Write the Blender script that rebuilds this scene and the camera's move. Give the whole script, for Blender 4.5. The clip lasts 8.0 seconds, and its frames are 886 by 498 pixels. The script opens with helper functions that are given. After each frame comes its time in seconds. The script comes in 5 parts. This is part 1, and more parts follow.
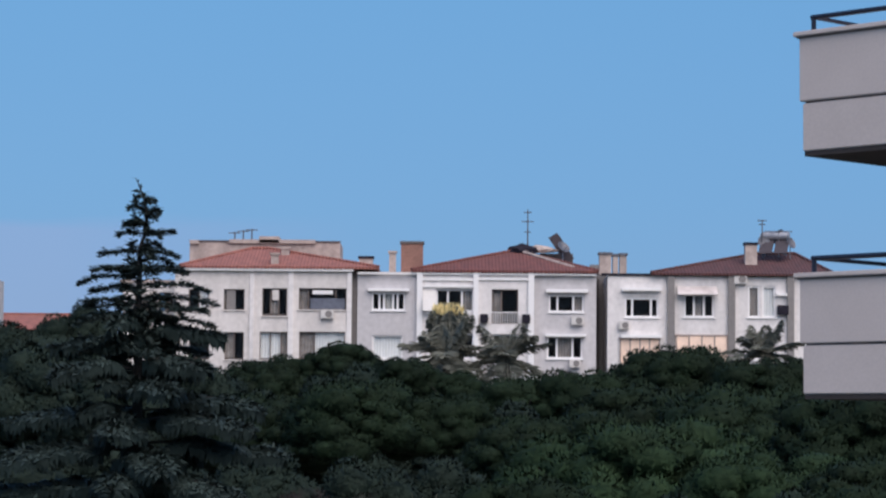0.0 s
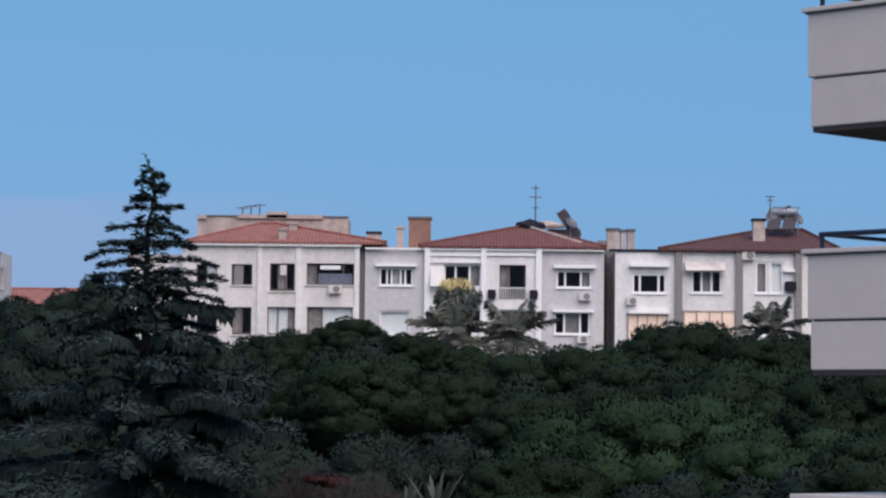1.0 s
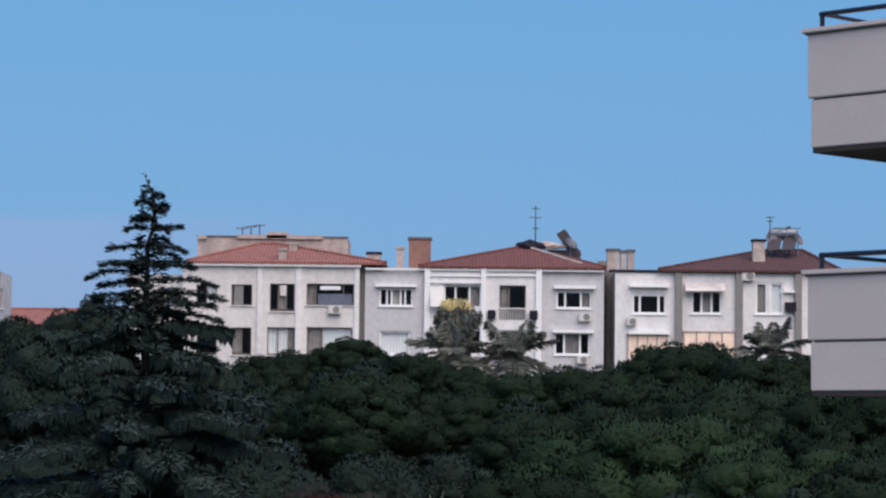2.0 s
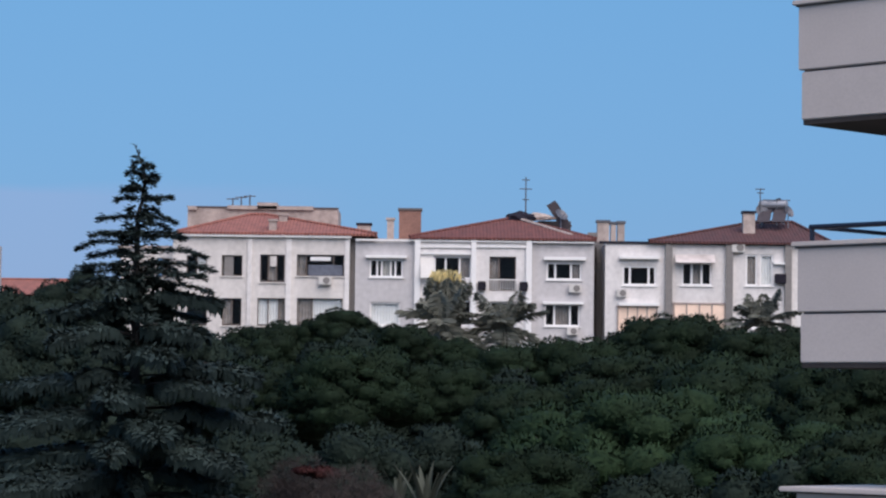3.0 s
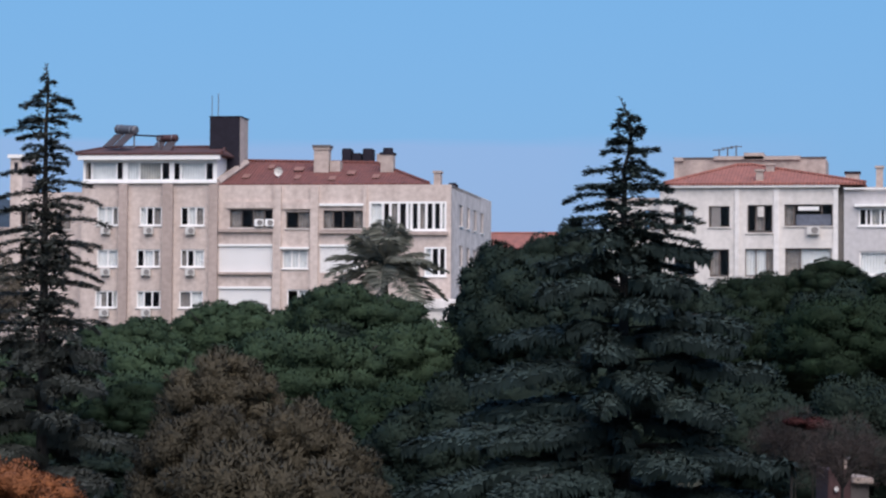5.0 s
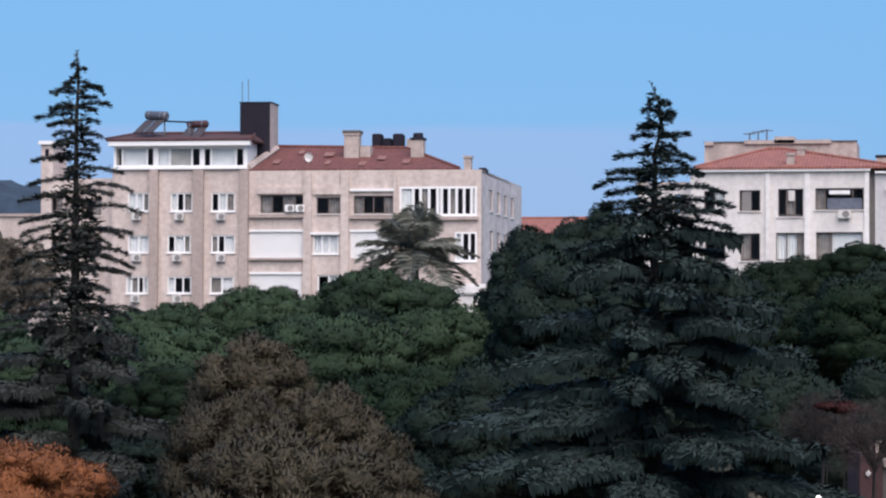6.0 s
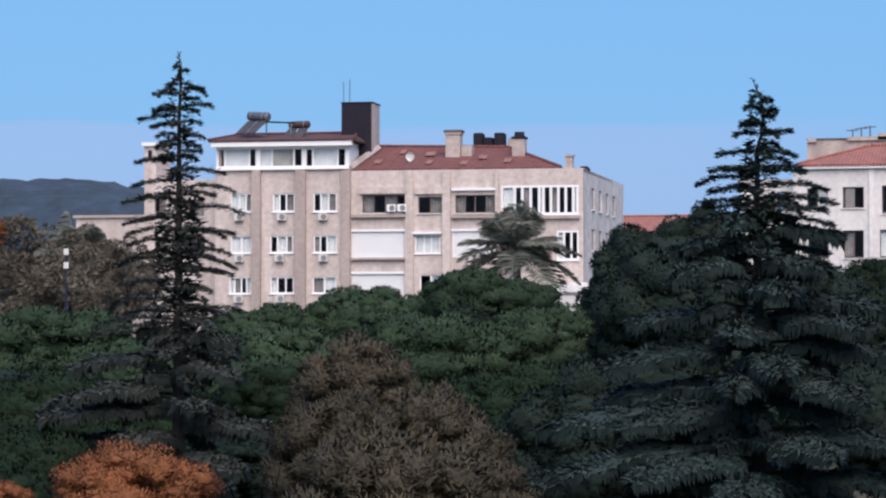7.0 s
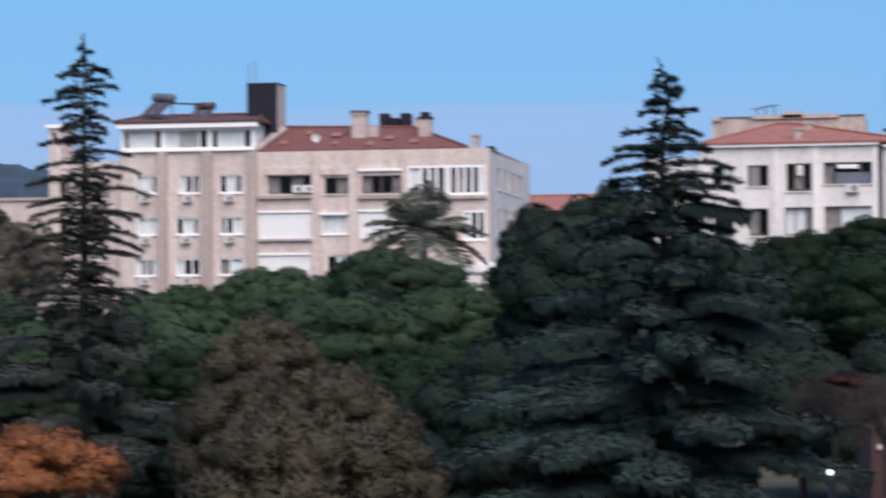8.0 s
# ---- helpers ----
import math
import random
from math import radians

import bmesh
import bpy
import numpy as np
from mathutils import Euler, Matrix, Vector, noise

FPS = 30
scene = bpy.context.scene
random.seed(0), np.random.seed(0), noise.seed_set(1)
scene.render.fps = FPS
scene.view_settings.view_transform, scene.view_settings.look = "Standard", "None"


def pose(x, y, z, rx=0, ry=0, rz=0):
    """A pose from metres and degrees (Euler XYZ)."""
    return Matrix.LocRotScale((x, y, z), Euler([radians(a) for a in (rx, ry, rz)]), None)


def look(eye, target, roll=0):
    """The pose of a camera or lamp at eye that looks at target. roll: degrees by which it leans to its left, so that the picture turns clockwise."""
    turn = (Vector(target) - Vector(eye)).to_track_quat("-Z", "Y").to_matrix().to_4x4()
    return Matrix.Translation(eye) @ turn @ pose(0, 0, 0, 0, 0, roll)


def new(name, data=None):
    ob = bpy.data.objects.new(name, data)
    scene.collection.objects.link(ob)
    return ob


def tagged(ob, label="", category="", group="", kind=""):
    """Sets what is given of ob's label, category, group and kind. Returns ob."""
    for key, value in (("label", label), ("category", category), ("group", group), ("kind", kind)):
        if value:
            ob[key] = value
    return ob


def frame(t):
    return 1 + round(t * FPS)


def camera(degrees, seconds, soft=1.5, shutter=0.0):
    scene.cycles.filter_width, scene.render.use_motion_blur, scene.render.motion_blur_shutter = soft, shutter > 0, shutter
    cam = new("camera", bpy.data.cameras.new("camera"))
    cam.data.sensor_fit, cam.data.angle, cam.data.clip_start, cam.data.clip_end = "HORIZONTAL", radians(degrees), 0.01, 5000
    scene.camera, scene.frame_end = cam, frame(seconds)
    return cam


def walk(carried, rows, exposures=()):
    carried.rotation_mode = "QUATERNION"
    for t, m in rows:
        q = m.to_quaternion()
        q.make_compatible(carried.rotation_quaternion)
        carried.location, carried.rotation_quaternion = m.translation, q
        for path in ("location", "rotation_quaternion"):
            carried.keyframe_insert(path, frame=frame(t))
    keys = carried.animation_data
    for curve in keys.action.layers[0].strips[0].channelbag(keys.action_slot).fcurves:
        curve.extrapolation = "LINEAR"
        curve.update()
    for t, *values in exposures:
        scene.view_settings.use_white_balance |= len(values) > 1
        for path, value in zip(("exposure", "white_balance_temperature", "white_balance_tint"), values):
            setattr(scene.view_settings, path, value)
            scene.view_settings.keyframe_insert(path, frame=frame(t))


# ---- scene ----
cam = camera(18.74, 8.0, soft=2.2, shutter=0.5)
EYE = (0.0, 0.0, 8.0)
# seconds, heading to the left, tilt upwards, lean
TURNS = [
    (0, -0.000, 4.000, 0.450),
    (0.3, 0.033, 3.519, 0.511),
    (0.5, 0.161, 3.239, 0.533),
    (0.7, 0.163, 3.300, 0.529),
    (1, 0.161, 3.475, 0.575),
    (1.2, 0.198, 3.698, 0.616),
    (1.5, 0.250, 3.993, 0.691),
    (1.7, 0.258, 4.052, 0.628),
    (2.8, -0.080, 3.280, 0.725),
    (3, -0.052, 3.298, 0.714),
    (3.2, 0.787, 3.218, 0.792),
    (3.3, 1.174, 3.113, 0.789),
    (3.5, 2.292, 2.838, 0.714),
    (3.7, 3.850, 2.572, 0.708),
    (4, 5.458, 2.372, 0.672),
    (4.1, 5.933, 2.390, 0.635),
    (4.2, 6.373, 2.459, 0.624),
    (4.5, 8.341, 2.415, 0.606),
    (4.7, 9.640, 2.315, 0.524),
    (5, 10.319, 2.165, 0.375),
    (5.2, 10.491, 2.084, 0.306),
    (6.3, 11.116, 1.712, 0.217),
    (6.5, 11.547, 1.636, 0.218),
    (6.7, 12.823, 1.815, 0.140),
    (7, 13.143, 1.819, -0.029),
    (7.2, 13.065, 1.931, -0.073),
    (7.5, 12.863, 1.956, -0.300),
    (7.7, 12.707, 1.721, -0.403),
    (8, 11.156, 1.393, -0.469),
]
walk(cam, [(t, pose(*EYE, 90 + tilt, 0, heading) @ pose(0, 0, 0, 0, 0, lean)) for t, heading, tilt, lean in TURNS],
     exposures=[(0.0, -0.25), (3.0, -0.2), (4.5, -0.12), (5.2, -0.05), (6.5, 0.1), (8.0, 0.08)])

# ---- sky and light: dusk, the glow of the west behind the camera ----
SUN_TURN, SUN_UP = 157.0, 50.0
world = bpy.data.worlds.new("world")
scene.world = world
world.use_nodes = True
wt = world.node_tree
wt.nodes.clear()


def wnode(kind, **values):
    n = wt.nodes.new(kind)
    for k, v in values.items():
        n.inputs[k].default_value = v
    return n


def wmath(op, a, b=None, clamp=False):
    n = wt.nodes.new("ShaderNodeMath")
    n.operation, n.use_clamp = op, clamp
    for i, v in enumerate((a, b)):
        if v is None:
            continue
        if isinstance(v, (int, float)):
            n.inputs[i].default_value = v
        else:
            wt.links.new(v, n.inputs[i])
    return n.outputs[0]


w_out = wnode("ShaderNodeOutputWorld")
w_bg = wnode("ShaderNodeBackground", Strength=1.0)
w_sky = wt.nodes.new("ShaderNodeTexSky")
w_sky.sky_type, w_sky.sun_disc = "NISHITA", False
w_sky.sun_elevation, w_sky.sun_rotation = radians(6.0), radians(SUN_TURN)
w_sky.air_density, w_sky.dust_density, w_sky.ozone_density = 1.0, 0.6, 3.0
w_tc = wt.nodes.new("ShaderNodeTexCoord")
w_xyz = wt.nodes.new("ShaderNodeSeparateXYZ")
wt.links.new(w_tc.outputs["Generated"], w_xyz.inputs[0])
w_ramp = wt.nodes.new("ShaderNodeValToRGB")
w_ramp.color_ramp.elements[0].position = 0.0
w_ramp.color_ramp.elements[0].color = (0.2, 0.375, 0.7, 1)
w_ramp.color_ramp.elements[1].position = 1.0
w_ramp.color_ramp.elements[1].color = (0.17, 0.36, 0.72, 1)
for place, colour in ((0.085, (0.169, 0.384, 0.728, 1)), (0.19, (0.149, 0.38, 0.722, 1)), (0.45, (0.155, 0.37, 0.72, 1))):
    w_ramp.color_ramp.elements.new(place).color = colour
wt.links.new(w_xyz.outputs["Z"], w_ramp.inputs[0])
# a low bank of lavender cloud in the north-west, with a soft uneven upper edge
w_noise = wnode("ShaderNodeTexNoise", Scale=3.0, Detail=6.0)
w_map = wt.nodes.new("ShaderNodeMapping")
w_map.inputs["Scale"].default_value = (1.0, 1.0, 5.0)
wt.links.new(w_tc.outputs["Generated"], w_map.inputs[0])
wt.links.new(w_map.outputs[0], w_noise.inputs[0])
edge = wmath("ADD", 0.0805, wmath("MULTIPLY", wmath("SUBTRACT", w_noise.outputs[0], 0.5), 0.04))
below = wmath("MULTIPLY", wmath("SUBTRACT", edge, w_xyz.outputs["Z"]), 220.0, clamp=True)
west = wmath("MULTIPLY", wmath("SUBTRACT", -0.03, w_xyz.outputs["X"]), 9.0, clamp=True)
w_mix = wt.nodes.new("ShaderNodeMix")
w_mix.data_type = "RGBA"
wt.links.new(wmath("MULTIPLY", wmath("MULTIPLY", below, west), 0.95), w_mix.inputs["Factor"])
wt.links.new(w_ramp.outputs[0], w_mix.inputs["A"])
w_mix.inputs["B"].default_value = (0.238, 0.383, 0.712, 1)
w_add = wt.nodes.new("ShaderNodeMix")
w_add.data_type, w_add.blend_type = "RGBA", "ADD"
w_add.inputs["Factor"].default_value = 0.03
wt.links.new(w_mix.outputs["Result"], w_add.inputs["A"])
wt.links.new(w_sky.outputs[0], w_add.inputs["B"])
wt.links.new(w_add.outputs["Result"], w_bg.inputs[0])
wt.links.new(w_bg.outputs[0], w_out.inputs[0])

sun = new("sun", bpy.data.lights.new("sun", "SUN"))
sun.data.energy, sun.data.angle, sun.data.color = 4.95, radians(70), (1.0, 0.865, 0.79)
to_sun = Vector((math.sin(radians(SUN_TURN)) * math.cos(radians(SUN_UP)), math.cos(radians(SUN_TURN)) * math.cos(radians(SUN_UP)), math.sin(radians(SUN_UP))))
sun.matrix_world = look(to_sun * 100, (0, 0, 0))

# ---- materials ----


def surface(name, colour, rough=0.8, vary=0.25, grain=6.0, stain=0.6, bump=0.15, metal=0.0, tint=None, streak=False):
    """A painted, mineral or metal surface with grain and larger stains, in metres."""
    m = bpy.data.materials.new(name)
    m.use_nodes = True
    t = m.node_tree
    p = t.nodes["Principled BSDF"]
    p.inputs["Roughness"].default_value, p.inputs["Metallic"].default_value = rough, metal
    tc = t.nodes.new("ShaderNodeTexCoord")
    mp = t.nodes.new("ShaderNodeMapping")
    mp.inputs["Scale"].default_value = (1, 1, 0.18) if streak else (1, 1, 1)
    t.links.new(tc.outputs["Object"], mp.inputs[0])
    big = t.nodes.new("ShaderNodeTexNoise")
    big.inputs["Scale"].default_value, big.inputs["Detail"].default_value = stain, 5.0
    t.links.new(mp.outputs[0], big.inputs[0])
    fine = t.nodes.new("ShaderNodeTexNoise")
    fine.inputs["Scale"].default_value, fine.inputs["Detail"].default_value = grain, 3.0
    t.links.new(tc.outputs["Object"], fine.inputs[0])
    both = t.nodes.new("ShaderNodeMath")
    both.operation = "ADD"
    t.links.new(big.outputs[0], both.inputs[0])
    t.links.new(fine.outputs[0], both.inputs[1])
    ramp = t.nodes.new("ShaderNodeMapRange")
    ramp.inputs["From Min"].default_value, ramp.inputs["From Max"].default_value = 0.65, 1.35
    t.links.new(both.outputs[0], ramp.inputs["Value"])
    mix = t.nodes.new("ShaderNodeMix")
    mix.data_type = "RGBA"
    low = tint or tuple(c * (1 - vary) for c in colour)
    mix.inputs["A"].default_value = (*low, 1)
    mix.inputs["B"].default_value = (*colour, 1)
    t.links.new(ramp.outputs[0], mix.inputs["Factor"])
    t.links.new(mix.outputs["Result"], p.inputs["Base Color"])
    bp = t.nodes.new("ShaderNodeBump")
    bp.inputs["Strength"].default_value, bp.inputs["Distance"].default_value = bump, 0.02
    t.links.new(fine.outputs[0], bp.inputs["Height"])
    t.links.new(bp.outputs[0], p.inputs["Normal"])
    return m


def foliage(name, low, high, rough=0.7, spec=0.25):
    """Leaves: each leaf or tuft takes its own shade, each tree another."""
    m = bpy.data.materials.new(name)
    m.use_nodes = True
    t = m.node_tree
    p = t.nodes["Principled BSDF"]
    p.inputs["Roughness"].default_value = rough
    p.inputs["Specular IOR Level"].default_value = spec
    geo = t.nodes.new("ShaderNodeNewGeometry")
    info = t.nodes.new("ShaderNodeObjectInfo")
    tc = t.nodes.new("ShaderNodeTexCoord")
    big = t.nodes.new("ShaderNodeTexNoise")
    big.inputs["Scale"].default_value, big.inputs["Detail"].default_value = 0.55, 3.0
    t.links.new(tc.outputs["Object"], big.inputs[0])
    mp = t.nodes.new("ShaderNodeMapRange")
    mp.inputs["From Min"].default_value, mp.inputs["From Max"].default_value = 0.3, 0.7
    t.links.new(big.outputs[0], mp.inputs["Value"])
    a = t.nodes.new("ShaderNodeMath")
    a.operation = "MULTIPLY_ADD"
    t.links.new(geo.outputs["Random Per Island"], a.inputs[0])
    a.inputs[1].default_value = 0.14
    b = t.nodes.new("ShaderNodeMath")
    b.operation = "MULTIPLY_ADD"
    t.links.new(mp.outputs[0], b.inputs[0])
    b.inputs[1].default_value = 0.55
    c = t.nodes.new("ShaderNodeMath")
    c.operation = "MULTIPLY"
    t.links.new(info.outputs["Random"], c.inputs[0])
    c.inputs[1].default_value = 0.35
    t.links.new(c.outputs[0], b.inputs[2])
    t.links.new(b.outputs[0], a.inputs[2])
    mix = t.nodes.new("ShaderNodeMix")
    mix.data_type = "RGBA"
    mix.inputs["A"].default_value, mix.inputs["B"].default_value = (*low, 1), (*high, 1)
    t.links.new(a.outputs[0], mix.inputs["Factor"])
    t.links.new(mix.outputs["Result"], p.inputs["Base Color"])
    return m


def roof_tiles(name, colour, dark):
    """Fired clay tiles in courses, with weathered patches."""
    m = surface(name, colour, 0.85, grain=3.5, stain=1.6, bump=0.3, tint=dark)
    t = m.node_tree
    p = t.nodes["Principled BSDF"]
    wave = t.nodes.new("ShaderNodeTexWave")
    wave.bands_direction = "X"
    wave.inputs["Scale"].default_value, wave.inputs["Distortion"].default_value = 1.4, 0.6
    tc = t.nodes.new("ShaderNodeTexCoord")
    t.links.new(tc.outputs["Object"], wave.inputs[0])
    bp = t.nodes.new("ShaderNodeBump")
    bp.inputs["Strength"].default_value, bp.inputs["Distance"].default_value = 0.7, 0.06
    t.links.new(wave.outputs[0], bp.inputs["Height"])
    t.links.new(p.inputs["Normal"].links[0].from_socket, bp.inputs["Normal"])
    t.links.new(bp.outputs[0], p.inputs["Normal"])
    return m


def glass_pane(name, tint=(0.9, 0.93, 0.95)):
    m = bpy.data.materials.new(name)
    m.use_nodes = True
    t = m.node_tree
    t.nodes.clear()
    out = t.nodes.new("ShaderNodeOutputMaterial")
    clear = t.nodes.new("ShaderNodeBsdfTransparent")
    clear.inputs[0].default_value = (*tint, 1)
    gloss = t.nodes.new("ShaderNodeBsdfGlossy")
    gloss.inputs["Roughness"].default_value = 0.06
    gloss.inputs["Color"].default_value = (0.8, 0.8, 0.8, 1)
    fr = t.nodes.new("ShaderNodeFresnel")
    fr.inputs[0].default_value = 1.22
    mix = t.nodes.new("ShaderNodeMixShader")
    t.links.new(fr.outputs[0], mix.inputs[0])
    t.links.new(clear.outputs[0], mix.inputs[1])
    t.links.new(gloss.outputs[0], mix.inputs[2])
    t.links.new(mix.outputs[0], out.inputs[0])
    return m


M_LAMP = surface("lit_globe", (0.85, 0.85, 0.85), 0.3, 0.05)
M_LAMP.node_tree.nodes["Principled BSDF"].inputs["Emission Color"].default_value = (1.0, 0.97, 0.92, 1)
M_LAMP.node_tree.nodes["Principled BSDF"].inputs["Emission Strength"].default_value = 1.2
M_GROUND = surface("dry_earth", (0.09, 0.075, 0.055), 0.95, 0.5, 3.0, 0.08, 0.4, tint=(0.035, 0.042, 0.022))
M_WHITE = surface("white_render", (0.77, 0.74, 0.73), 0.85, 0.26, 3.0, 0.9, 0.2, streak=True)
M_CREAM = surface("cream_render", (0.71, 0.67, 0.645), 0.85, 0.26, 3.0, 0.9, 0.2, streak=True)
M_GREY = surface("pale_grey_render", (0.57, 0.55, 0.56), 0.85, 0.24, 3.0, 0.9, 0.2, streak=True)
M_COLUMN = surface("dull_grey_render", (0.24, 0.225, 0.22), 0.9, 0.25, 5.0, 0.5, 0.1, streak=True)
M_PINK = surface("pink_grey_render", (0.63, 0.54, 0.5), 0.9, 0.2, 3.0, 1.1, 0.3, tint=(0.4, 0.325, 0.295), streak=True)
M_PINK_DEEP = surface("deep_pink_render", (0.44, 0.355, 0.325), 0.9, 0.35, 3.0, 1.0, 0.3, streak=True)
M_PARAPET = surface("old_pinkish_plaster", (0.5, 0.415, 0.38), 0.9, 0.45, 3.0, 1.0, 0.3, streak=True)
# paler than the pink front: side light is put into this colour
M_PINK_PALE = surface("pale_lightened_render", (0.72, 0.66, 0.645), 0.9, 0.2, 1.4, 0.8, 0.3, tint=(0.4, 0.355, 0.34), streak=True)
M_TRIM = surface("white_paint", (0.8, 0.79, 0.79), 0.55, 0.08, 9.0, 1.2, 0.05)
M_DARKFRAME = surface("brown_frame", (0.15, 0.115, 0.1), 0.5, 0.25, 9.0, 1.5, 0.05)
# kept very dark: the dimness indoors is put into this colour
M_ROOM = surface("dimmed_room_plaster", (0.11, 0.095, 0.092), 0.9, 0.3, 2.0, 0.5, 0.05)
M_CURTAIN = surface("white_curtain", (0.85, 0.84, 0.83), 0.9, 0.15, 2.0, 3.0, 0.3)
M_BEIGE = surface("beige_blind", (0.33, 0.29, 0.27), 0.9, 0.4, 2.0, 2.0, 0.2)
M_BLIND = surface("cream_blind", (0.52, 0.49, 0.45), 0.9, 0.2, 2.0, 2.0, 0.2)
M_CLOTH = surface("blue_grey_cloth", (0.13, 0.145, 0.19), 0.9, 0.3, 4.0, 2.0, 0.3)
M_PEACH = surface("peach_blind", (0.95, 0.72, 0.58), 0.9, 0.2, 2.0, 1.5, 0.2)
M_GLASS = glass_pane("window_glass")
M_ROOF = roof_tiles("clay_tiles", (0.18, 0.06, 0.051), (0.095, 0.037, 0.034))
M_ROOF_PALE = roof_tiles("pale_clay_tiles", (0.32, 0.122, 0.094), (0.185, 0.073, 0.061))
M_ROOF_DARK = roof_tiles("dark_clay_tiles", (0.105, 0.038, 0.036), (0.05, 0.025, 0.026))
M_PATCH = surface("faded_tiles", (0.27, 0.135, 0.115), 0.9, 0.4, 5.0, 2.0, 0.3)
M_BRICK = surface("brick_stack", (0.32, 0.17, 0.135), 0.9, 0.4, 9.0, 1.4, 0.4)
M_BLACK = surface("bitumen_black", (0.025, 0.023, 0.034), 0.9, 0.3, 6.0, 1.0, 0.1)
M_BLACK.node_tree.nodes["Principled BSDF"].inputs["Specular IOR Level"].default_value = 0.12
M_STEEL = surface("dull_steel", (0.35, 0.36, 0.4), 0.45, 0.3, 9.0, 2.0, 0.05, metal=0.6)
M_TANK = surface("weathered_tank", (0.13, 0.135, 0.16), 0.5, 0.35, 9.0, 2.0, 0.05, metal=0.3)
M_MAROON = surface("rusty_tank", (0.07, 0.03, 0.035), 0.7, 0.4, 9.0, 2.0, 0.1)
M_PANEL = surface("collector_back", (0.06, 0.05, 0.06), 0.85, 0.35, 6.0, 2.0, 0.05)
M_RAIL = surface("dark_rail_paint", (0.02, 0.025, 0.045), 0.35, 0.2, 20.0, 3.0, 0.02, metal=0.3)
M_BALCONY = surface("balcony_render", (0.6, 0.525, 0.495), 0.9, 0.12, 30.0, 1.3, 0.12)
# dark concrete; on the near building's body its darkness stands in for shade
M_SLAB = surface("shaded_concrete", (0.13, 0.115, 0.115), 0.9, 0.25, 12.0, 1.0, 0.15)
# near-black underside: the shade below the balconies is put into its colour
M_SOFFIT = surface("shaded_soffit", (0.05, 0.042, 0.042), 0.95, 0.3, 12.0, 1.0, 0.15)
M_BARK = surface("bark", (0.032, 0.029, 0.028), 0.95, 0.4, 8.0, 1.5, 0.5)
# hill and ridge: the haze of distance is mixed into these blue base colours
M_HILL = surface("haze_tinted_hill", (0.03, 0.052, 0.082), 1.0, 0.6, 0.12, 0.03, 0.3)
M_RIDGE = surface("haze_tinted_ridge", (0.17, 0.25, 0.42), 1.0, 0.1, 0.01, 0.004, 0.0)
M_UNIT = surface("air_conditioner_case", (0.6, 0.58, 0.56), 0.5, 0.15, 9.0, 2.0, 0.05)
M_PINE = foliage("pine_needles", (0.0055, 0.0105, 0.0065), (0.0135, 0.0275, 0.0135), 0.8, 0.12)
M_PINE_LIGHT = foliage("bright_pine_needles", (0.0135, 0.026, 0.0155), (0.039, 0.066, 0.0355), 0.8, 0.15)
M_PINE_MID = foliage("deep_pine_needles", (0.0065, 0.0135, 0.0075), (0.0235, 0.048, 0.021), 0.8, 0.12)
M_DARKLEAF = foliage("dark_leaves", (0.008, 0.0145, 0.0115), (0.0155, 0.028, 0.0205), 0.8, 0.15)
M_CEDAR = foliage("cedar_needles", (0.0085, 0.016, 0.0165), (0.043, 0.068, 0.063))
M_CEDAR_DULL = foliage("dull_cedar_needles", (0.021, 0.025, 0.024), (0.052, 0.06, 0.054))
M_BROWN = foliage("browning_leaves", (0.026, 0.023, 0.015), (0.062, 0.053, 0.034))
M_OLIVE = foliage("dusty_leaves", (0.04, 0.037, 0.028), (0.16, 0.135, 0.105))
M_ORANGE = foliage("orange_leaves", (0.09, 0.034, 0.015), (0.28, 0.1, 0.036))
M_REDLEAF = foliage("dark_red_leaves", (0.022, 0.006, 0.006), (0.05, 0.010, 0.011))
M_TWIG = foliage("bare_twigs", (0.02, 0.016, 0.016), (0.055, 0.042, 0.039))
M_PALM = foliage("palm_fronds", (0.05, 0.056, 0.048), (0.2, 0.205, 0.17))
M_YUCCA = foliage("yucca_leaves", (0.035, 0.042, 0.032), (0.085, 0.095, 0.075))
M_DRY = foliage("dry_yellow_fronds", (0.6, 0.47, 0.2), (0.85, 0.72, 0.38))

# ---- mesh helpers ----
LIFT = {}


def thing(name, at, label, category, group="", kind="", lift=0.0):
    ob = tagged(new(name), label, category, group, kind)
    ob.matrix_basis = at
    LIFT[ob] = lift
    return ob


def lift_of(ob):
    while ob.parent:
        ob = ob.parent
    return LIFT.get(ob, 0.0)


def part(name, bm, material, parent, label=""):
    """One mesh object under a thing or under a part; heights count from the thing's own zero."""
    dz = lift_of(parent)
    if dz:
        bmesh.ops.translate(bm, verts=bm.verts, vec=(0, 0, -dz))
    me = bpy.data.meshes.new(name)
    bm.to_mesh(me)
    bm.free()
    me.materials.append(material)
    ob = new(name, me)
    ob.parent = parent
    if label:
        tagged(ob, label)
    return ob


def whole(name, bm, material, label, category, group="", kind=""):
    me = bpy.data.meshes.new(name)
    bm.to_mesh(me)
    bm.free()
    me.materials.append(material)
    return tagged(new(name, me), label, category, group, kind)


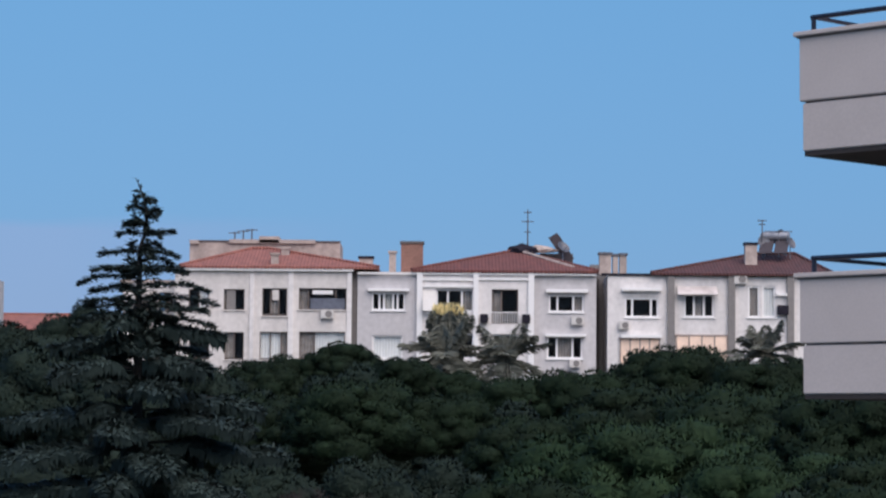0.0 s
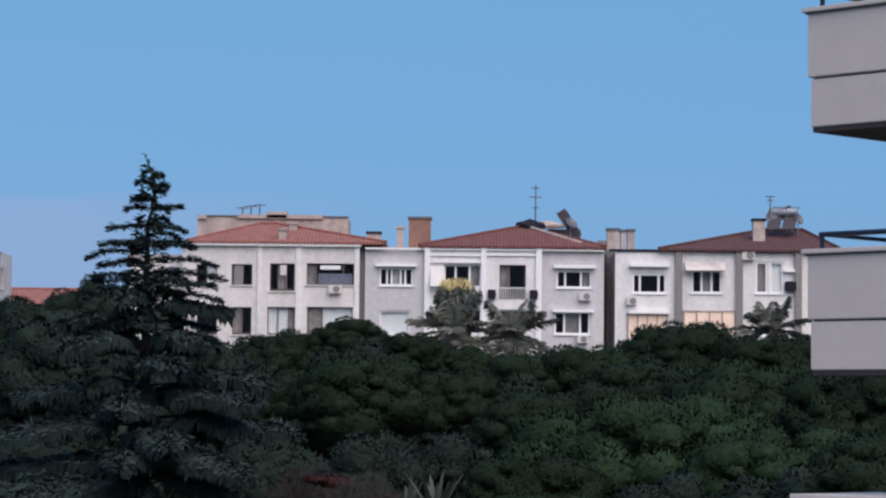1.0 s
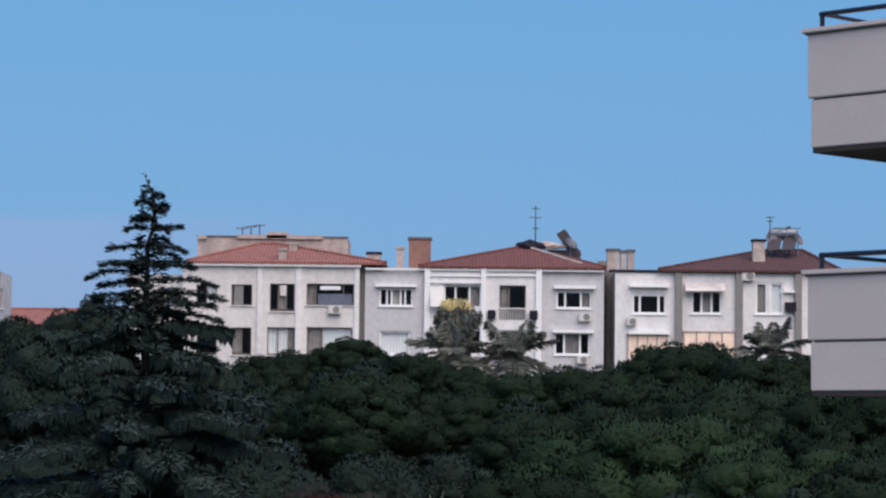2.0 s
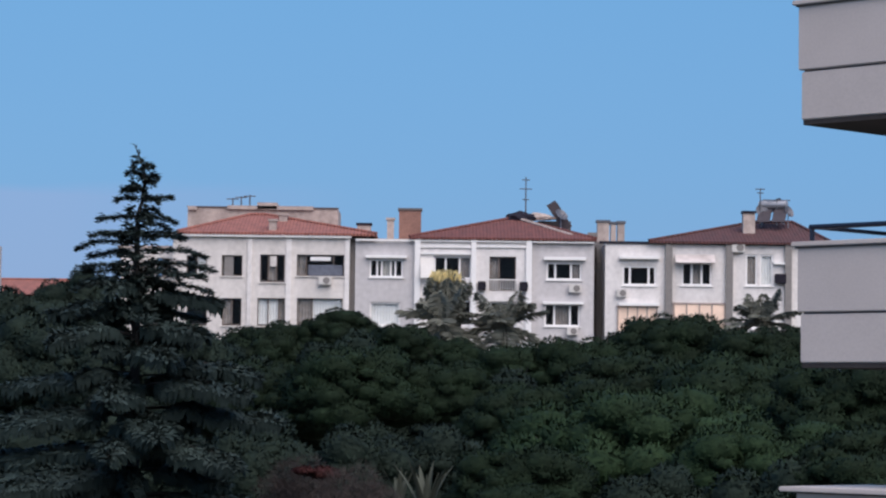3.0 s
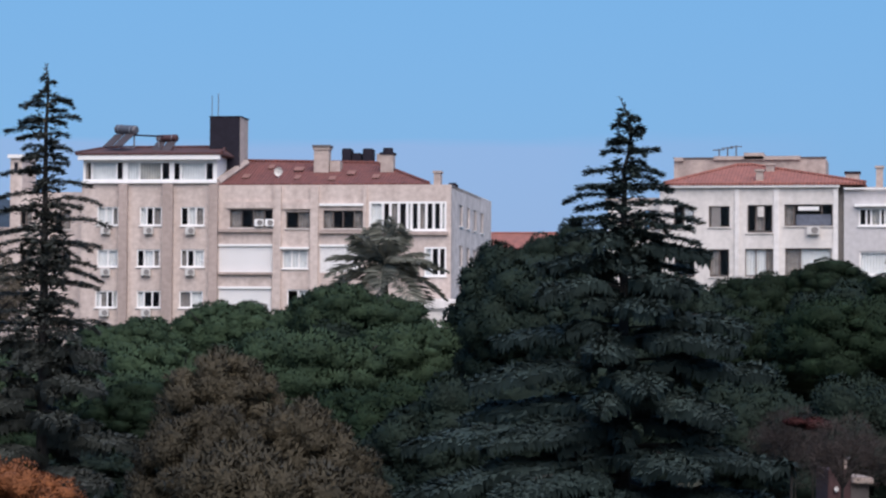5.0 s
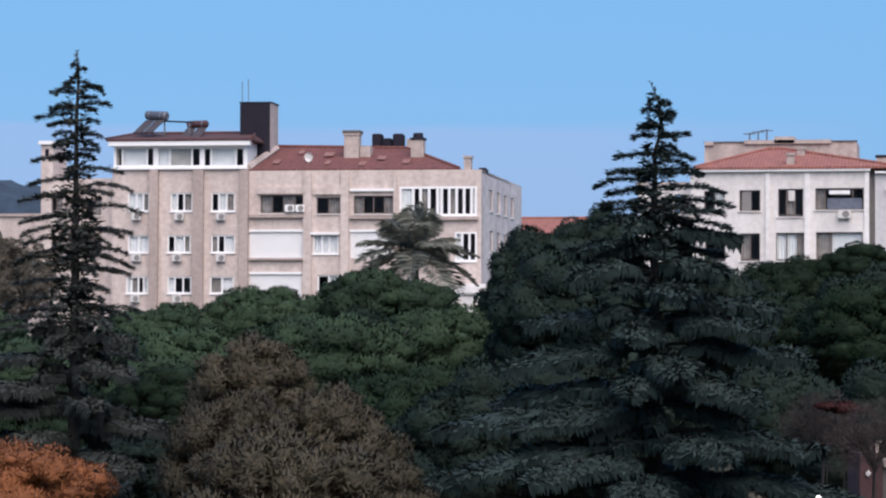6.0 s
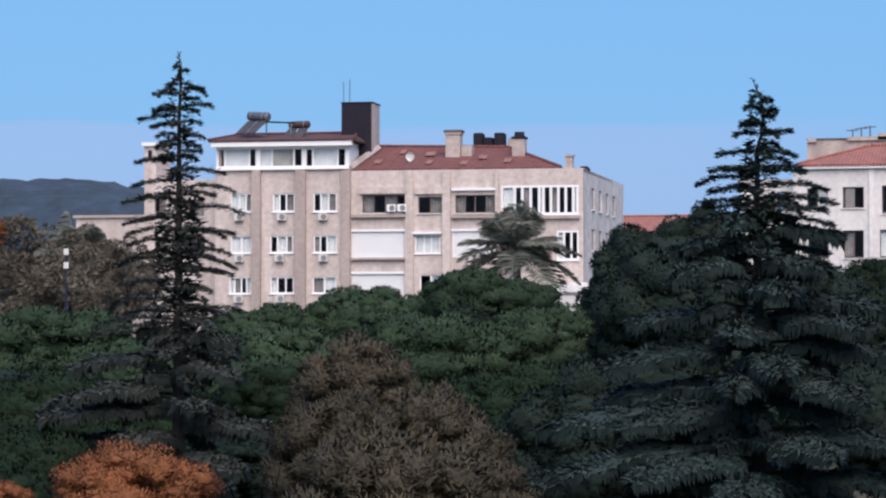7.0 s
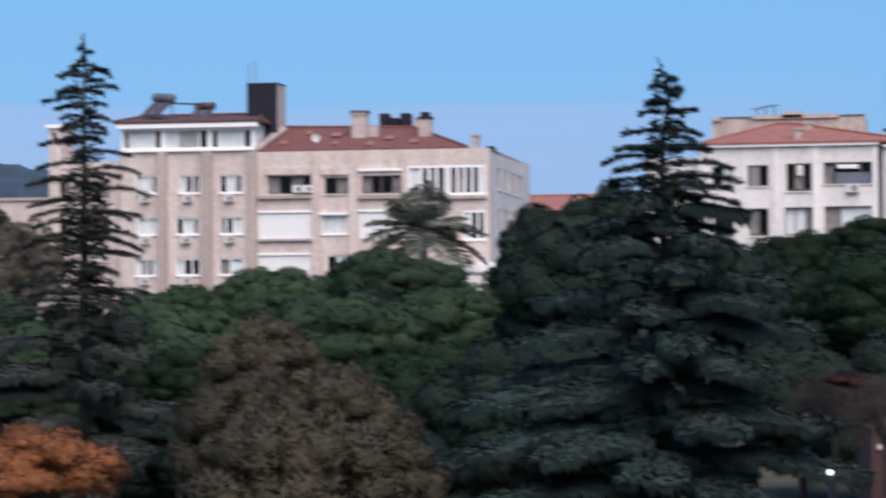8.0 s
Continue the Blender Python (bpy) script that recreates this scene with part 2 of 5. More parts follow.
def box(bm, u0, u1, y0, y1, z0, z1, bevel=0.0):
    vs = [bm.verts.new((x, y, z)) for x in (u0, u1) for y in (y0, y1) for z in (z0, z1)]
    fs = [bm.faces.new([vs[i] for i in q]) for q in ((0, 1, 3, 2), (4, 6, 7, 5), (0, 4, 5, 1), (2, 3, 7, 6), (0, 2, 6, 4), (1, 5, 7, 3))]
    if bevel:
        bmesh.ops.bevel(bm, geom=list({e for f in fs for e in f.edges}), offset=bevel, segments=2, affect="EDGES")
    return bm


def boxed(*args, bevel=0.0):
    return box(bmesh.new(), *args, bevel=bevel)


def rod(bm, a, b, r0, r1=None, sides=8):
    """A tapered round bar from a to b."""
    a, b = Vector(a), Vector(b)
    r1 = r0 if r1 is None else r1
    m = (b - a).to_track_quat("Z", "Y").to_matrix()
    rings = []
    for c, r in ((a, r0), (b, r1)):
        rings.append([bm.verts.new(c + m @ Vector((math.cos(k * math.tau / sides) * r, math.sin(k * math.tau / sides) * r, 0))) for k in range(sides)])
    for k in range(sides):
        bm.faces.new((rings[0][k], rings[0][(k + 1) % sides], rings[1][(k + 1) % sides], rings[1][k]))
    bm.faces.new(rings[1])
    bm.faces.new(rings[0][::-1])
    return bm


def pierced_wall(u0, u1, z0, z1, holes, y0=0.0, y1=0.3):
    """A wall of real thickness in the plane y0 with openings right through it."""
    bm = bmesh.new()
    us = sorted({u0, u1, *[min(max(h[i], u0), u1) for h in holes for i in (0, 1)]})
    zs = sorted({z0, z1, *[min(max(h[i], z0), z1) for h in holes for i in (2, 3)]})
    cache = {}

    def v(u, y, z):
        key = (round(u, 4), y, round(z, 4))
        if key not in cache:
            cache[key] = bm.verts.new((u, y, z))
        return cache[key]

    def solid(i, j):
        if not (0 <= i < len(us) - 1 and 0 <= j < len(zs) - 1):
            return False
        u, z = (us[i] + us[i + 1]) / 2, (zs[j] + zs[j + 1]) / 2
        return not any(h[0] < u < h[1] and h[2] < z < h[3] for h in holes)

    for i in range(len(us) - 1):
        for j in range(len(zs) - 1):
            if not solid(i, j):
                continue
            a, b, c, d = us[i], us[i + 1], zs[j], zs[j + 1]
            bm.faces.new((v(a, y0, c), v(b, y0, c), v(b, y0, d), v(a, y0, d)))
            bm.faces.new((v(a, y1, c), v(a, y1, d), v(b, y1, d), v(b, y1, c)))
            if not solid(i - 1, j):
                bm.faces.new((v(a, y0, c), v(a, y0, d), v(a, y1, d), v(a, y1, c)))
            if not solid(i + 1, j):
                bm.faces.new((v(b, y0, c), v(b, y1, c), v(b, y1, d), v(b, y0, d)))
            if not solid(i, j - 1):
                bm.faces.new((v(a, y0, c), v(a, y1, c), v(b, y1, c), v(b, y0, c)))
            if not solid(i, j + 1):
                bm.faces.new((v(a, y0, d), v(b, y0, d), v(b, y1, d), v(a, y1, d)))
    return bm


def window(parent, rect, cells, frame_mat=None, rim=0.07, deep=0.14, y=0.0, sill=True, name="window"):
    """A framed window in an opening. cells: (share of the width, what shows behind the pane)."""
    u0, u1, z0, z1 = rect
    frame_mat = frame_mat or M_TRIM
    total = sum(c[0] for c in cells)
    edges = [u0]
    for share, _ in cells:
        edges.append(edges[-1] + (u1 - u0) * share / total)
    cuts = [(a + (rim if k == 0 else rim * 0.6), b - (rim if k == len(cells) - 1 else rim * 0.6), z0 + rim, z1 - rim) for k, (a, b) in enumerate(zip(edges, edges[1:]))]
    bm = pierced_wall(u0, u1, z0, z1, cuts, y + deep - 0.05, y + deep + 0.03)
    win = part(name, bm, frame_mat, parent)
    for (a, b), (_, back) in zip(zip(edges, edges[1:]), cells):
        part("pane", boxed(a + rim * 0.6, b - rim * 0.6, y + deep - 0.012, y + deep - 0.004, z0 + rim, z1 - rim), M_GLASS, win).visible_shadow = False
        if back is not None:
            bm = bmesh.new()
            n = max(2, int((b - a) / 0.09))
            pts = [(a + (b - a) * k / n, y + deep + 0.12 + (0.035 if k % 2 else 0.0)) for k in range(n + 1)]
            rows = [[bm.verts.new((p, q, z)) for p, q in pts] for z in (z0 + 0.02, z1 - 0.01)]
            for k in range(n):
                bm.faces.new((rows[0][k], rows[0][k + 1], rows[1][k + 1], rows[1][k]))
            part("curtain", bm, back, win)
    if sill:
        part("sill", boxed(u0 - 0.08, u1 + 0.08, y - 0.1, y + deep - 0.052, z0 - 0.07, z0 - 0.004), M_TRIM if frame_mat is M_TRIM else M_CREAM, win)
    return win


def shutter(parent, rect, material, y=0.05):
    """A closed roller shutter of thin slats."""
    u0, u1, z0, z1 = rect
    bm = bmesh.new()
    n = max(4, int((z1 - z0) / 0.09))
    for k in range(n):
        a = z0 + (z1 - z0) * k / n
        box(bm, u0, u1, y, y + 0.04, a, a + (z1 - z0) / n - 0.012)
    s = tagged(part("roller_shutter", bm, material, parent), kind="stuff")
    part("shutter_box", boxed(u0 - 0.04, u1 + 0.04, y - 0.13, y + 0.1, z1, z1 + 0.16), M_TRIM, s)
    return s


def air_conditioner(parent, u, z, y, w=0.82, h=0.56, material=None):
    bm = boxed(u - w / 2, u + w / 2, y - 0.36, y - 0.06, z, z + h, bevel=0.03)
    unit = part("air_conditioner", bm, material or M_UNIT, parent)
    bm = bmesh.new()
    c = Vector((u + w * 0.12, y - 0.368, z + h / 2))
    ring = [bm.verts.new(c + Vector((math.cos(k * math.tau / 16) * h * 0.4, 0, math.sin(k * math.tau / 16) * h * 0.4))) for k in range(16)]
    hub = bm.verts.new(c + Vector((0, 0.006, 0)))
    for k in range(16):
        bm.faces.new((ring[k], ring[(k + 1) % 16], hub))
    part("fan_grille", bm, M_BLACK if material is M_BLACK else M_COLUMN, unit)
    for s in (-0.35, 0.35):
        part("bracket", boxed(u + s * w - 0.02, u + s * w + 0.02, y - 0.36, y, z - 0.05, z - 0.003), M_STEEL, unit)
    return unit


def chimney(parent, u0, u1, z0, z1, y, deep=0.9, material=None, cap=None):
    body = part("chimney", boxed(u0, u1, y, y + deep, z0, z1 - 0.15), material or M_PARAPET, parent)
    part("chimney_cap", boxed(u0 - 0.07, u1 + 0.07, y - 0.07, y + deep + 0.07, z1 - 0.15, z1), cap or M_PARAPET, body)
    return body


def shell(parent, u0, u1, z0, z1, deep, material):
    """Side and back walls, the top slab and floors behind a front wall."""
    bm = bmesh.new()
    box(bm, u0, u0 + 0.3, 0.3, deep, z0, z1)
    box(bm, u1 - 0.3, u1, 0.3, deep, z0, z1)
    box(bm, u0 + 0.3, u1 - 0.3, deep - 0.3, deep, z0, z1)
    part("wall", bm, material, parent)
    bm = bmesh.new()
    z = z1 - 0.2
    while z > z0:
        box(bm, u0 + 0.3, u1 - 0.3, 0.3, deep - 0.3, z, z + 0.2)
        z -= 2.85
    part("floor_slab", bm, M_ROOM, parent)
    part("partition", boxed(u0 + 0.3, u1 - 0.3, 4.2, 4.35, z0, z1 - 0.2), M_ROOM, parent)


def hip_roof(parent, u0, u1, y0, y1, z0, ridge, material, name="roof"):
    """Tiled hip roof. ridge: the two ends of its ridge, (u, y, z) each."""
    bm = bmesh.new()
    low = [bm.verts.new(p) for p in ((u0, y0, z0), (u1, y0, z0), (u1, y1, z0), (u0, y1, z0))]
    base = [bm.verts.new((v.co.x, v.co.y, z0 - 0.14)) for v in low]
    a, b = bm.verts.new(ridge[0]), bm.verts.new(ridge[1])
    for f in ((low[0], low[1], b, a), (low[1], low[2], b), (low[2], low[3], a, b), (low[3], low[0], a)):
        bm.faces.new(f)
    for k in range(4):
        bm.faces.new((base[k], base[(k + 1) % 4], low[(k + 1) % 4], low[k]))
    bm.faces.new(base[::-1])
    roof = part(name, bm, material, parent)
    bm = bmesh.new()
    up = Vector((0, 0, 0.03))
    rod(bm, Vector(ridge[0]) + up, Vector(ridge[1]) + up, 0.13, sides=6)
    for corner, end in ((0, 0), (1, 1)):
        c = Vector(((u0, u1)[corner], y0, z0))
        rod(bm, c + up, Vector(ridge[end]) + up, 0.11, sides=6)
    part("ridge_tiles", bm, material, roof)
    return roof


def solar_heater(at, size, turn, label, tank, lean=0.0):
    """A roof water heater: a lying tank on a tall frame over two sloping collectors."""
    top = thing("solar_water_heater", at @ Matrix.Rotation(radians(turn), 4, "Z"), label, "water heater", "roof water heaters")
    s = size
    bm = bmesh.new()
    a, b = Vector((-0.85 * s, 0.3 * s, (1.3 + lean) * s)), Vector((0.85 * s, 0.3 * s, (1.3 - lean) * s))
    ax = (b - a).normalized()
    rod(bm, a, b, 0.31 * s, sides=18)
    rod(bm, a - ax * 0.1 * s, a, 0.2 * s, 0.31 * s, sides=18)
    rod(bm, b, b + ax * 0.1 * s, 0.31 * s, 0.2 * s, sides=18)
    body = part("tank", bm, tank, top)
    bm = bmesh.new()
    rod(bm, a - ax * 0.13 * s, a - ax * 0.102 * s, 0.2 * s, sides=14)
    part("end_cap", bm, M_UNIT, body, "pale end cap")
    for u in (-0.45, 0.45):
        bm = bmesh.new()
        rod(bm, a.lerp(b, 0.5 + u * 0.7) - ax * 0.03, a.lerp(b, 0.5 + u * 0.7) + ax * 0.03, 0.325 * s, sides=18)
        part("strap", bm, M_STEEL, body)
    for u in (-0.5, 0.5):
        bm = boxed((u - 0.44) * s, (u + 0.44) * s, -0.05 * s, 0.0, 0.0, 1.5 * s, bevel=0.01)
        bmesh.ops.rotate(bm, verts=bm.verts, cent=(0, 0, 0), matrix=Matrix.Rotation(radians(-52), 3, "X"))
        bmesh.ops.translate(bm, verts=bm.verts, vec=(0, -1.0 * s, 0.06 * s))
        part("collector", bm, M_PANEL, top)
    for x in (-0.7, 0.7):
        bm = bmesh.new()
        rod(bm, (x * s, 0.3 * s, 0), (x * s, 0.3 * s, 1.05 * s), 0.035 * s, sides=6)
        rod(bm, (x * s, 0.3 * s, 0.9 * s), (x * s, -1.0 * s, 0.05 * s), 0.03 * s, sides=6)
        rod(bm, (x * s, 0.3 * s, 0.02), (x * s, -1.0 * s, 0.05 * s), 0.03 * s, sides=6)
        part("leg", bm, M_STEEL, top)
    return top


# ---- ground and distance ----


def ground_height(x, y):
    s = min(max((y - 20.0) / 140.0, 0.0), 1.0)
    return 5.0 * s * s * (3 - 2 * s) + 0.25 * noise.noise((x * 0.03, y * 0.03, 0.0)) * min(max(y, 0) / 40, 1.0)


bm = bmesh.new()
xs = [-4000, -1500, -600, -300, *range(-160, 121, 8), 250, 600, 1500, 4000]
ys = [-1500, -300, -60, -20, *range(0, 261, 8), 400, 800, 1600, 4200]
grid = [[bm.verts.new((x, y, ground_height(x, y))) for x in xs] for y in ys]
for j in range(len(ys) - 1):
    for i in range(len(xs) - 1):
        bm.faces.new((grid[j][i], grid[j][i + 1], grid[j + 1][i + 1], grid[j + 1][i])).smooth = True
whole("ground", bm, M_GROUND, "dry brown earth rising gently under the trees", "ground", kind="structure")


def ridge(name, material, label, y, x0, x1, crest, deep, rough):
    bm = bmesh.new()
    n = 240
    lines = []
    for j, share in enumerate((0.0, 0.35, 0.7, 1.0)):
        line = []
        for i in range(n + 1):
            x = x0 + (x1 - x0) * i / n
            h = crest(x) + rough * noise.fractal((x * 0.011, y * 0.01 + j, 0.0), 1.0, 2.0, 4) + 0.35 * rough * noise.noise((x * 0.13, j * 3.0, 0.0))
            line.append(bm.verts.new((x, y + deep * share, 3.0 + (h - 3.0) * math.sin(share * math.pi / 2))))
        lines.append(line)
    for a, b in zip(lines, lines[1:]):
        for i in range(n):
            bm.faces.new((a[i], a[i + 1], b[i + 1], b[i])).smooth = True
    return whole(name, bm, material, label, "hill", kind="structure")


def near_crest(x):
    s = min(max((x + 560.0) / 220.0, 0.0), 1.0)
    return 91.0 - 0.055 * (x + 440.0) - 50.0 * s * s


# both stand in clear air; their blue haze is only colour
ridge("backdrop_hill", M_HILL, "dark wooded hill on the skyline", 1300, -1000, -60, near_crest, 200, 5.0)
ridge("backdrop_ridge", M_RIDGE, "far ridge on the skyline, painted pale haze blue", 3200, -1500, 700, lambda x: 122.0 - 0.012 * x, 400, 6.0)

# ---- white apartment houses ----
DEEP = 11.0
BASE = 4.0


def house(name, label, at, group="apartment houses"):
    return thing(name, at @ pose(0, 0, BASE), label, "house", group, lift=BASE)


WHITE_AT = pose(0, 172, 0)
C, B, P = M_CURTAIN, M_BEIGE, M_PEACH
# the cream house with a red roof
h1 = house("apartment_house", "cream-white apartment house with a red tiled roof behind pines", WHITE_AT)
holes = [(-14.04, -12.70, 16.01, 17.35), (-11.57, -9.98, 15.64, 17.42), (-9.22, -6.17, 16.07, 17.45), (-16.29, -14.98, 16.09, 17.32), (-13.96, -12.72, 12.82, 14.59), (-11.71, -9.93, 12.84, 14.62), (-9.17, -6.24, 12.88, 14.65), (-16.24, -14.93, 12.79, 14.53)]
U0, U1, Z0, Z1 = -17.18, -5.83, 11.87, 18.65
part("front_wall", pierced_wall(U0, U1, BASE, Z1, holes), M_CREAM, h1)
shell(h1, U0, U1, BASE, Z1, DEEP, M_CREAM)
for rect, cells in zip(holes, ([(1.1, B), (1, None)], [(1, None), (1, B), (1, None)], [(0.8, B), (2.3, None), (0.9, None)], [(1, None), (1, C)], [(1, B), (1, None)], [(1, C), (1, C), (0.6, B)], [(1, B), (2, C)], [(1, None)])):
    window(h1, rect, cells, M_DARKFRAME, 0.06, 0.2)
for u0, u1, z0, z1 in ((-9.89, -9.57, 11.96, 18.75), (-6.12, -5.83, 12.01, 18.79), (-12.36, -12.10, 11.93, 18.71)):
    part("pilaster", boxed(u0, u1, -0.12, -0.002, BASE, z1 - 0.02), M_WHITE, h1)
part("cornice", boxed(U0 - 0.1, U1 + 0.1, -0.3, -0.003, Z1 - 0.12, Z1 + 0.02), M_TRIM, h1)
rect = -8.48, -6.27, 16.11, 16.80
part("hung_cloth", boxed(rect[0], rect[1], 0.08, 0.13, rect[2], rect[3], bevel=0.02), M_CLOTH, h1, "blue-grey cloth over the rail")
rect = -8.35, -7.04, 17.06, 17.31
part("blind_box", boxed(rect[0], rect[1], 0.06, 0.14, rect[2], rect[3]), M_TRIM, h1)
rect = -10.92, -10.52, 16.66, 17.32
part("hung_towel", boxed(rect[0], rect[1], 0.07, 0.11, rect[2], rect[3]), M_CREAM, h1)
rect = -13.86, -13.28, 16.04, 17.28
part("side_curtain", boxed(rect[0], rect[1], 0.1, 0.13, rect[2], rect[3]), M_COLUMN, h1)
rect = -20.62, -17.30, 11.85, 17.79
wing_holes = [(-19.87, -18.78, 15.87, 16.89), (-18.31, -17.51, 15.89, 17.17)]
wing = part("side_wing", pierced_wall(rect[0], rect[1], BASE, rect[3], wing_holes, 1.0, 1.3), M_CREAM, h1)
part("wing_roof", boxed(rect[0] - 0.2, rect[1], 0.8, DEEP - 1, rect[3], rect[3] + 0.15), M_PARAPET, wing)
part("wing_end_wall", boxed(rect[0], rect[0] + 0.3, 1.3, DEEP - 1, BASE, rect[3]), M_CREAM, wing)
for hole in wing_holes:
    window(h1, hole, [(1, None), (1, B)], M_DARKFRAME, 0.06, 0.15, y=1.0)
u0, u1, z0, z1 = -7.75, -7.02, 15.50, 16.08
air_conditioner(h1, (u0 + u1) / 2, z0, 0.0)
e0, e1, _, ez = -16.89, -5.00, 18.04, 18.66
r0u, r0z = -12.63, 20.30
r1u, r1z = -11.51, 20.31
hip_roof(h1, e0, e1 + 0.9, -0.35, DEEP - 1, ez + 0.15, ((r0u, 5.0, r0z), (r1u, 5.0, r1z)), M_ROOF_PALE)
b0, b1, bz0, bz1 = -16.95, -6.89, 19.15, 20.93
block = part("roof_block", boxed(b0, b1, 7.2, DEEP + 1.5, bz0, bz1), M_PARAPET, h1, "weathered pinkish parapet block")
for rect in ((-12.29, -10.97, 20.94, 21.28), (-16.93, -16.33, 20.84, 20.99), (-14.29, -8.55, 20.91, 21.06)):
    part("coping", boxed(rect[0], rect[1], 7.0, DEEP + 1.6, rect[2] - 0.1, rect[3]), M_PARAPET, block)
chimney(h1, *(-11.05, -10.58, 18.71, 19.73), 0.3, 0.6)
chimney(h1, *(-10.57, -10.05, 19.41, 20.30), 3.0, 0.6)
part("coping_line", boxed(b0 - 0.05, b1 + 0.05, 7.1, 7.3, bz1 + 0.003, bz1 + 0.07), M_SLAB, block)
for x, z in ((-13.51, 21.83), (-12.93, 21.92), (-14.08, 21.71)):
    bm = bmesh.new()
    rod(bm, (x, 9.0, z - 1.2), (x, 9.0, z), 0.05, sides=6)
    rod(bm, (x - 0.42, 9.0, z - 0.08), (x + 0.38, 9.15, z - 0.06), 0.04, sides=5)
    part("vent_pipe", bm, M_TANK, h1)

# the grey and white house with the bay
h2 = house("apartment_house", "grey and white apartment house with a hipped red roof", WHITE_AT)
U0, U1, Z0, Z1 = -5.46, 9.85, 12.02, 18.47
holes = [(-4.54, -2.40, 16.05, 17.21), (-4.50, -2.54, 12.94, 14.46), (-0.41, 1.99, 16.00, 17.45), (3.15, 4.85, 15.24, 17.46), (6.81, 9.06, 16.02, 17.14), (6.70, 8.98, 13.04, 14.49), (-0.37, 2.02, 12.99, 14.62), (3.18, 4.88, 12.67, 14.59)]
part("front_wall", pierced_wall(U0, U1, BASE, Z1, holes), M_GREY, h2)
shell(h2, U0, U1, BASE, Z1, DEEP, M_GREY)
# the first window's cream curtain puts the glow of a lit pane into colour
specs = ([(1, None), (0.6, None), (1.2, M_BLIND), (0.6, None), (1, None)], [(1, C)], [(1, None), (1.2, None), (1, B)], [(0.8, B), (1.4, None)], [(1, None), (1.8, None), (1.2, B)], [(1, None), (1.6, B), (1, None)], [(1, B), (1, None)], [(1, None)])
for rect, cells in zip(holes, specs):
    door_like = rect is holes[3]
    window(h2, rect, cells, M_DARKFRAME if door_like else M_TRIM, 0.09 if door_like else 0.11, 0.14)
bay = part("bay", pierced_wall((-1.65, 5.82, 12.07, 18.52)[0], (-1.65, 5.82, 12.07, 18.52)[1], BASE, Z1 - 0.03, [holes[2], holes[3], holes[6], holes[7]], -0.14, -0.003), M_WHITE, h2, "white rendered bay")
for rect in ((-1.65, -1.29, 12.07, 18.52), (1.97, 2.30, 12.11, 18.57), (5.49, 5.86, 12.16, 18.61)):
    part("pilaster", boxed(rect[0], rect[1], -0.34, -0.144, BASE, rect[3] - 0.02), M_TRIM, h2)
for rect in ((-1.29, 1.98, 17.98, 18.13), (2.31, 5.50, 18.03, 18.17), (-1.28, 1.98, 17.55, 17.69)):
    part("moulding", boxed(rect[0], rect[1], -0.26, -0.144, rect[2], rect[3]), M_TRIM, h2)
for rect in ((-4.79, -2.15, 17.28, 17.39), (6.63, 9.31, 17.28, 17.43), (6.59, 9.20, 14.45, 14.56)):
    part("hood", boxed(rect[0], rect[1], -0.35, -0.003, rect[2], rect[3] + 0.05), M_TRIM, h2)
rect = -1.27, -0.40, 16.02, 17.33
bm = bmesh.new()
q = [(rect[0], -0.15, rect[3]), (rect[1], -0.15, rect[3]), (rect[1], -0.85, rect[2]), (rect[0], -0.85, rect[2])]
vs = [bm.verts.new(p) for p in q] + [bm.verts.new((x, y + 0.03, z - 0.05)) for x, y, z in q]
for f in ((0, 1, 2, 3), (7, 6, 5, 4), (0, 3, 7, 4), (1, 5, 6, 2), (3, 2, 6, 7), (0, 4, 5, 1)):
    bm.faces.new([vs[i] for i in f])
part("awning", bm, M_UNIT, h2, "pale cloth awning")
rect = 3.09, 4.94, 15.24, 15.97
bm = bmesh.new()
for k in range(13):
    x = rect[0] + (rect[1] - rect[0]) * k / 12
    rod(bm, (x, -0.2, rect[2]), (x, -0.2, rect[3]), 0.02, sides=5)
rod(bm, (rect[0], -0.2, rect[3]), (rect[1], -0.2, rect[3]), 0.035, sides=6)
part("balcony_rail", bm, M_TRIM, h2)
for rect, mat in (((2.41, 2.91, 15.27, 15.85), M_BLACK), ((5.09, 5.60, 15.27, 15.85), M_BLACK), ((8.24, 9.04, 15.20, 15.74), None), ((8.13, 8.85, 12.48, 12.99), None)):
    air_conditioner(h2, (rect[0] + rect[1]) / 2, rect[2], -0.14 if mat else 0.0, rect[1] - rect[0], rect[3] - rect[2], mat)
e0, e1, _, ez = -2.02, 9.96, 18.23, 18.52
ru, rz = 4.73, 20.27
hip_roof(h2, e0, e1, -0.4, DEEP, ez + 0.14, ((ru, 4.6, rz), (ru + 0.5, 6.0, rz)), M_ROOF)
sc = 8.07, 18.79
bm = bmesh.new()
rod(bm, (ru + 0.15, 4.4, rz + 0.03), (sc[0] + 0.4, 0.6, sc[1] + 0.15), 0.11, sides=6)
part("verge", bm, M_PARAPET, h2, "pale mortar verge along the hip")
part("gutter", boxed(U0, U1, -0.32, -0.16, Z1 - 0.1, Z1 + 0.004), M_TRIM, h2)
chimney(h2, *(-2.72, -1.29, 18.50, 20.63), 1.6, 1.4, M_BRICK, M_SLAB)
chimney(h2, *(-3.48, -3.04, 18.48, 19.98), 1.4, 0.5, M_PARAPET)
chimney(h2, *(-5.45, -4.56, 18.52, 19.70), 2.5, 0.8, M_PARAPET, M_BLACK)
part("flat_roof", boxed(U0, e0 + 0.3, 0.0, DEEP, Z1, Z1 + 0.06), M_PARAPET, h2)
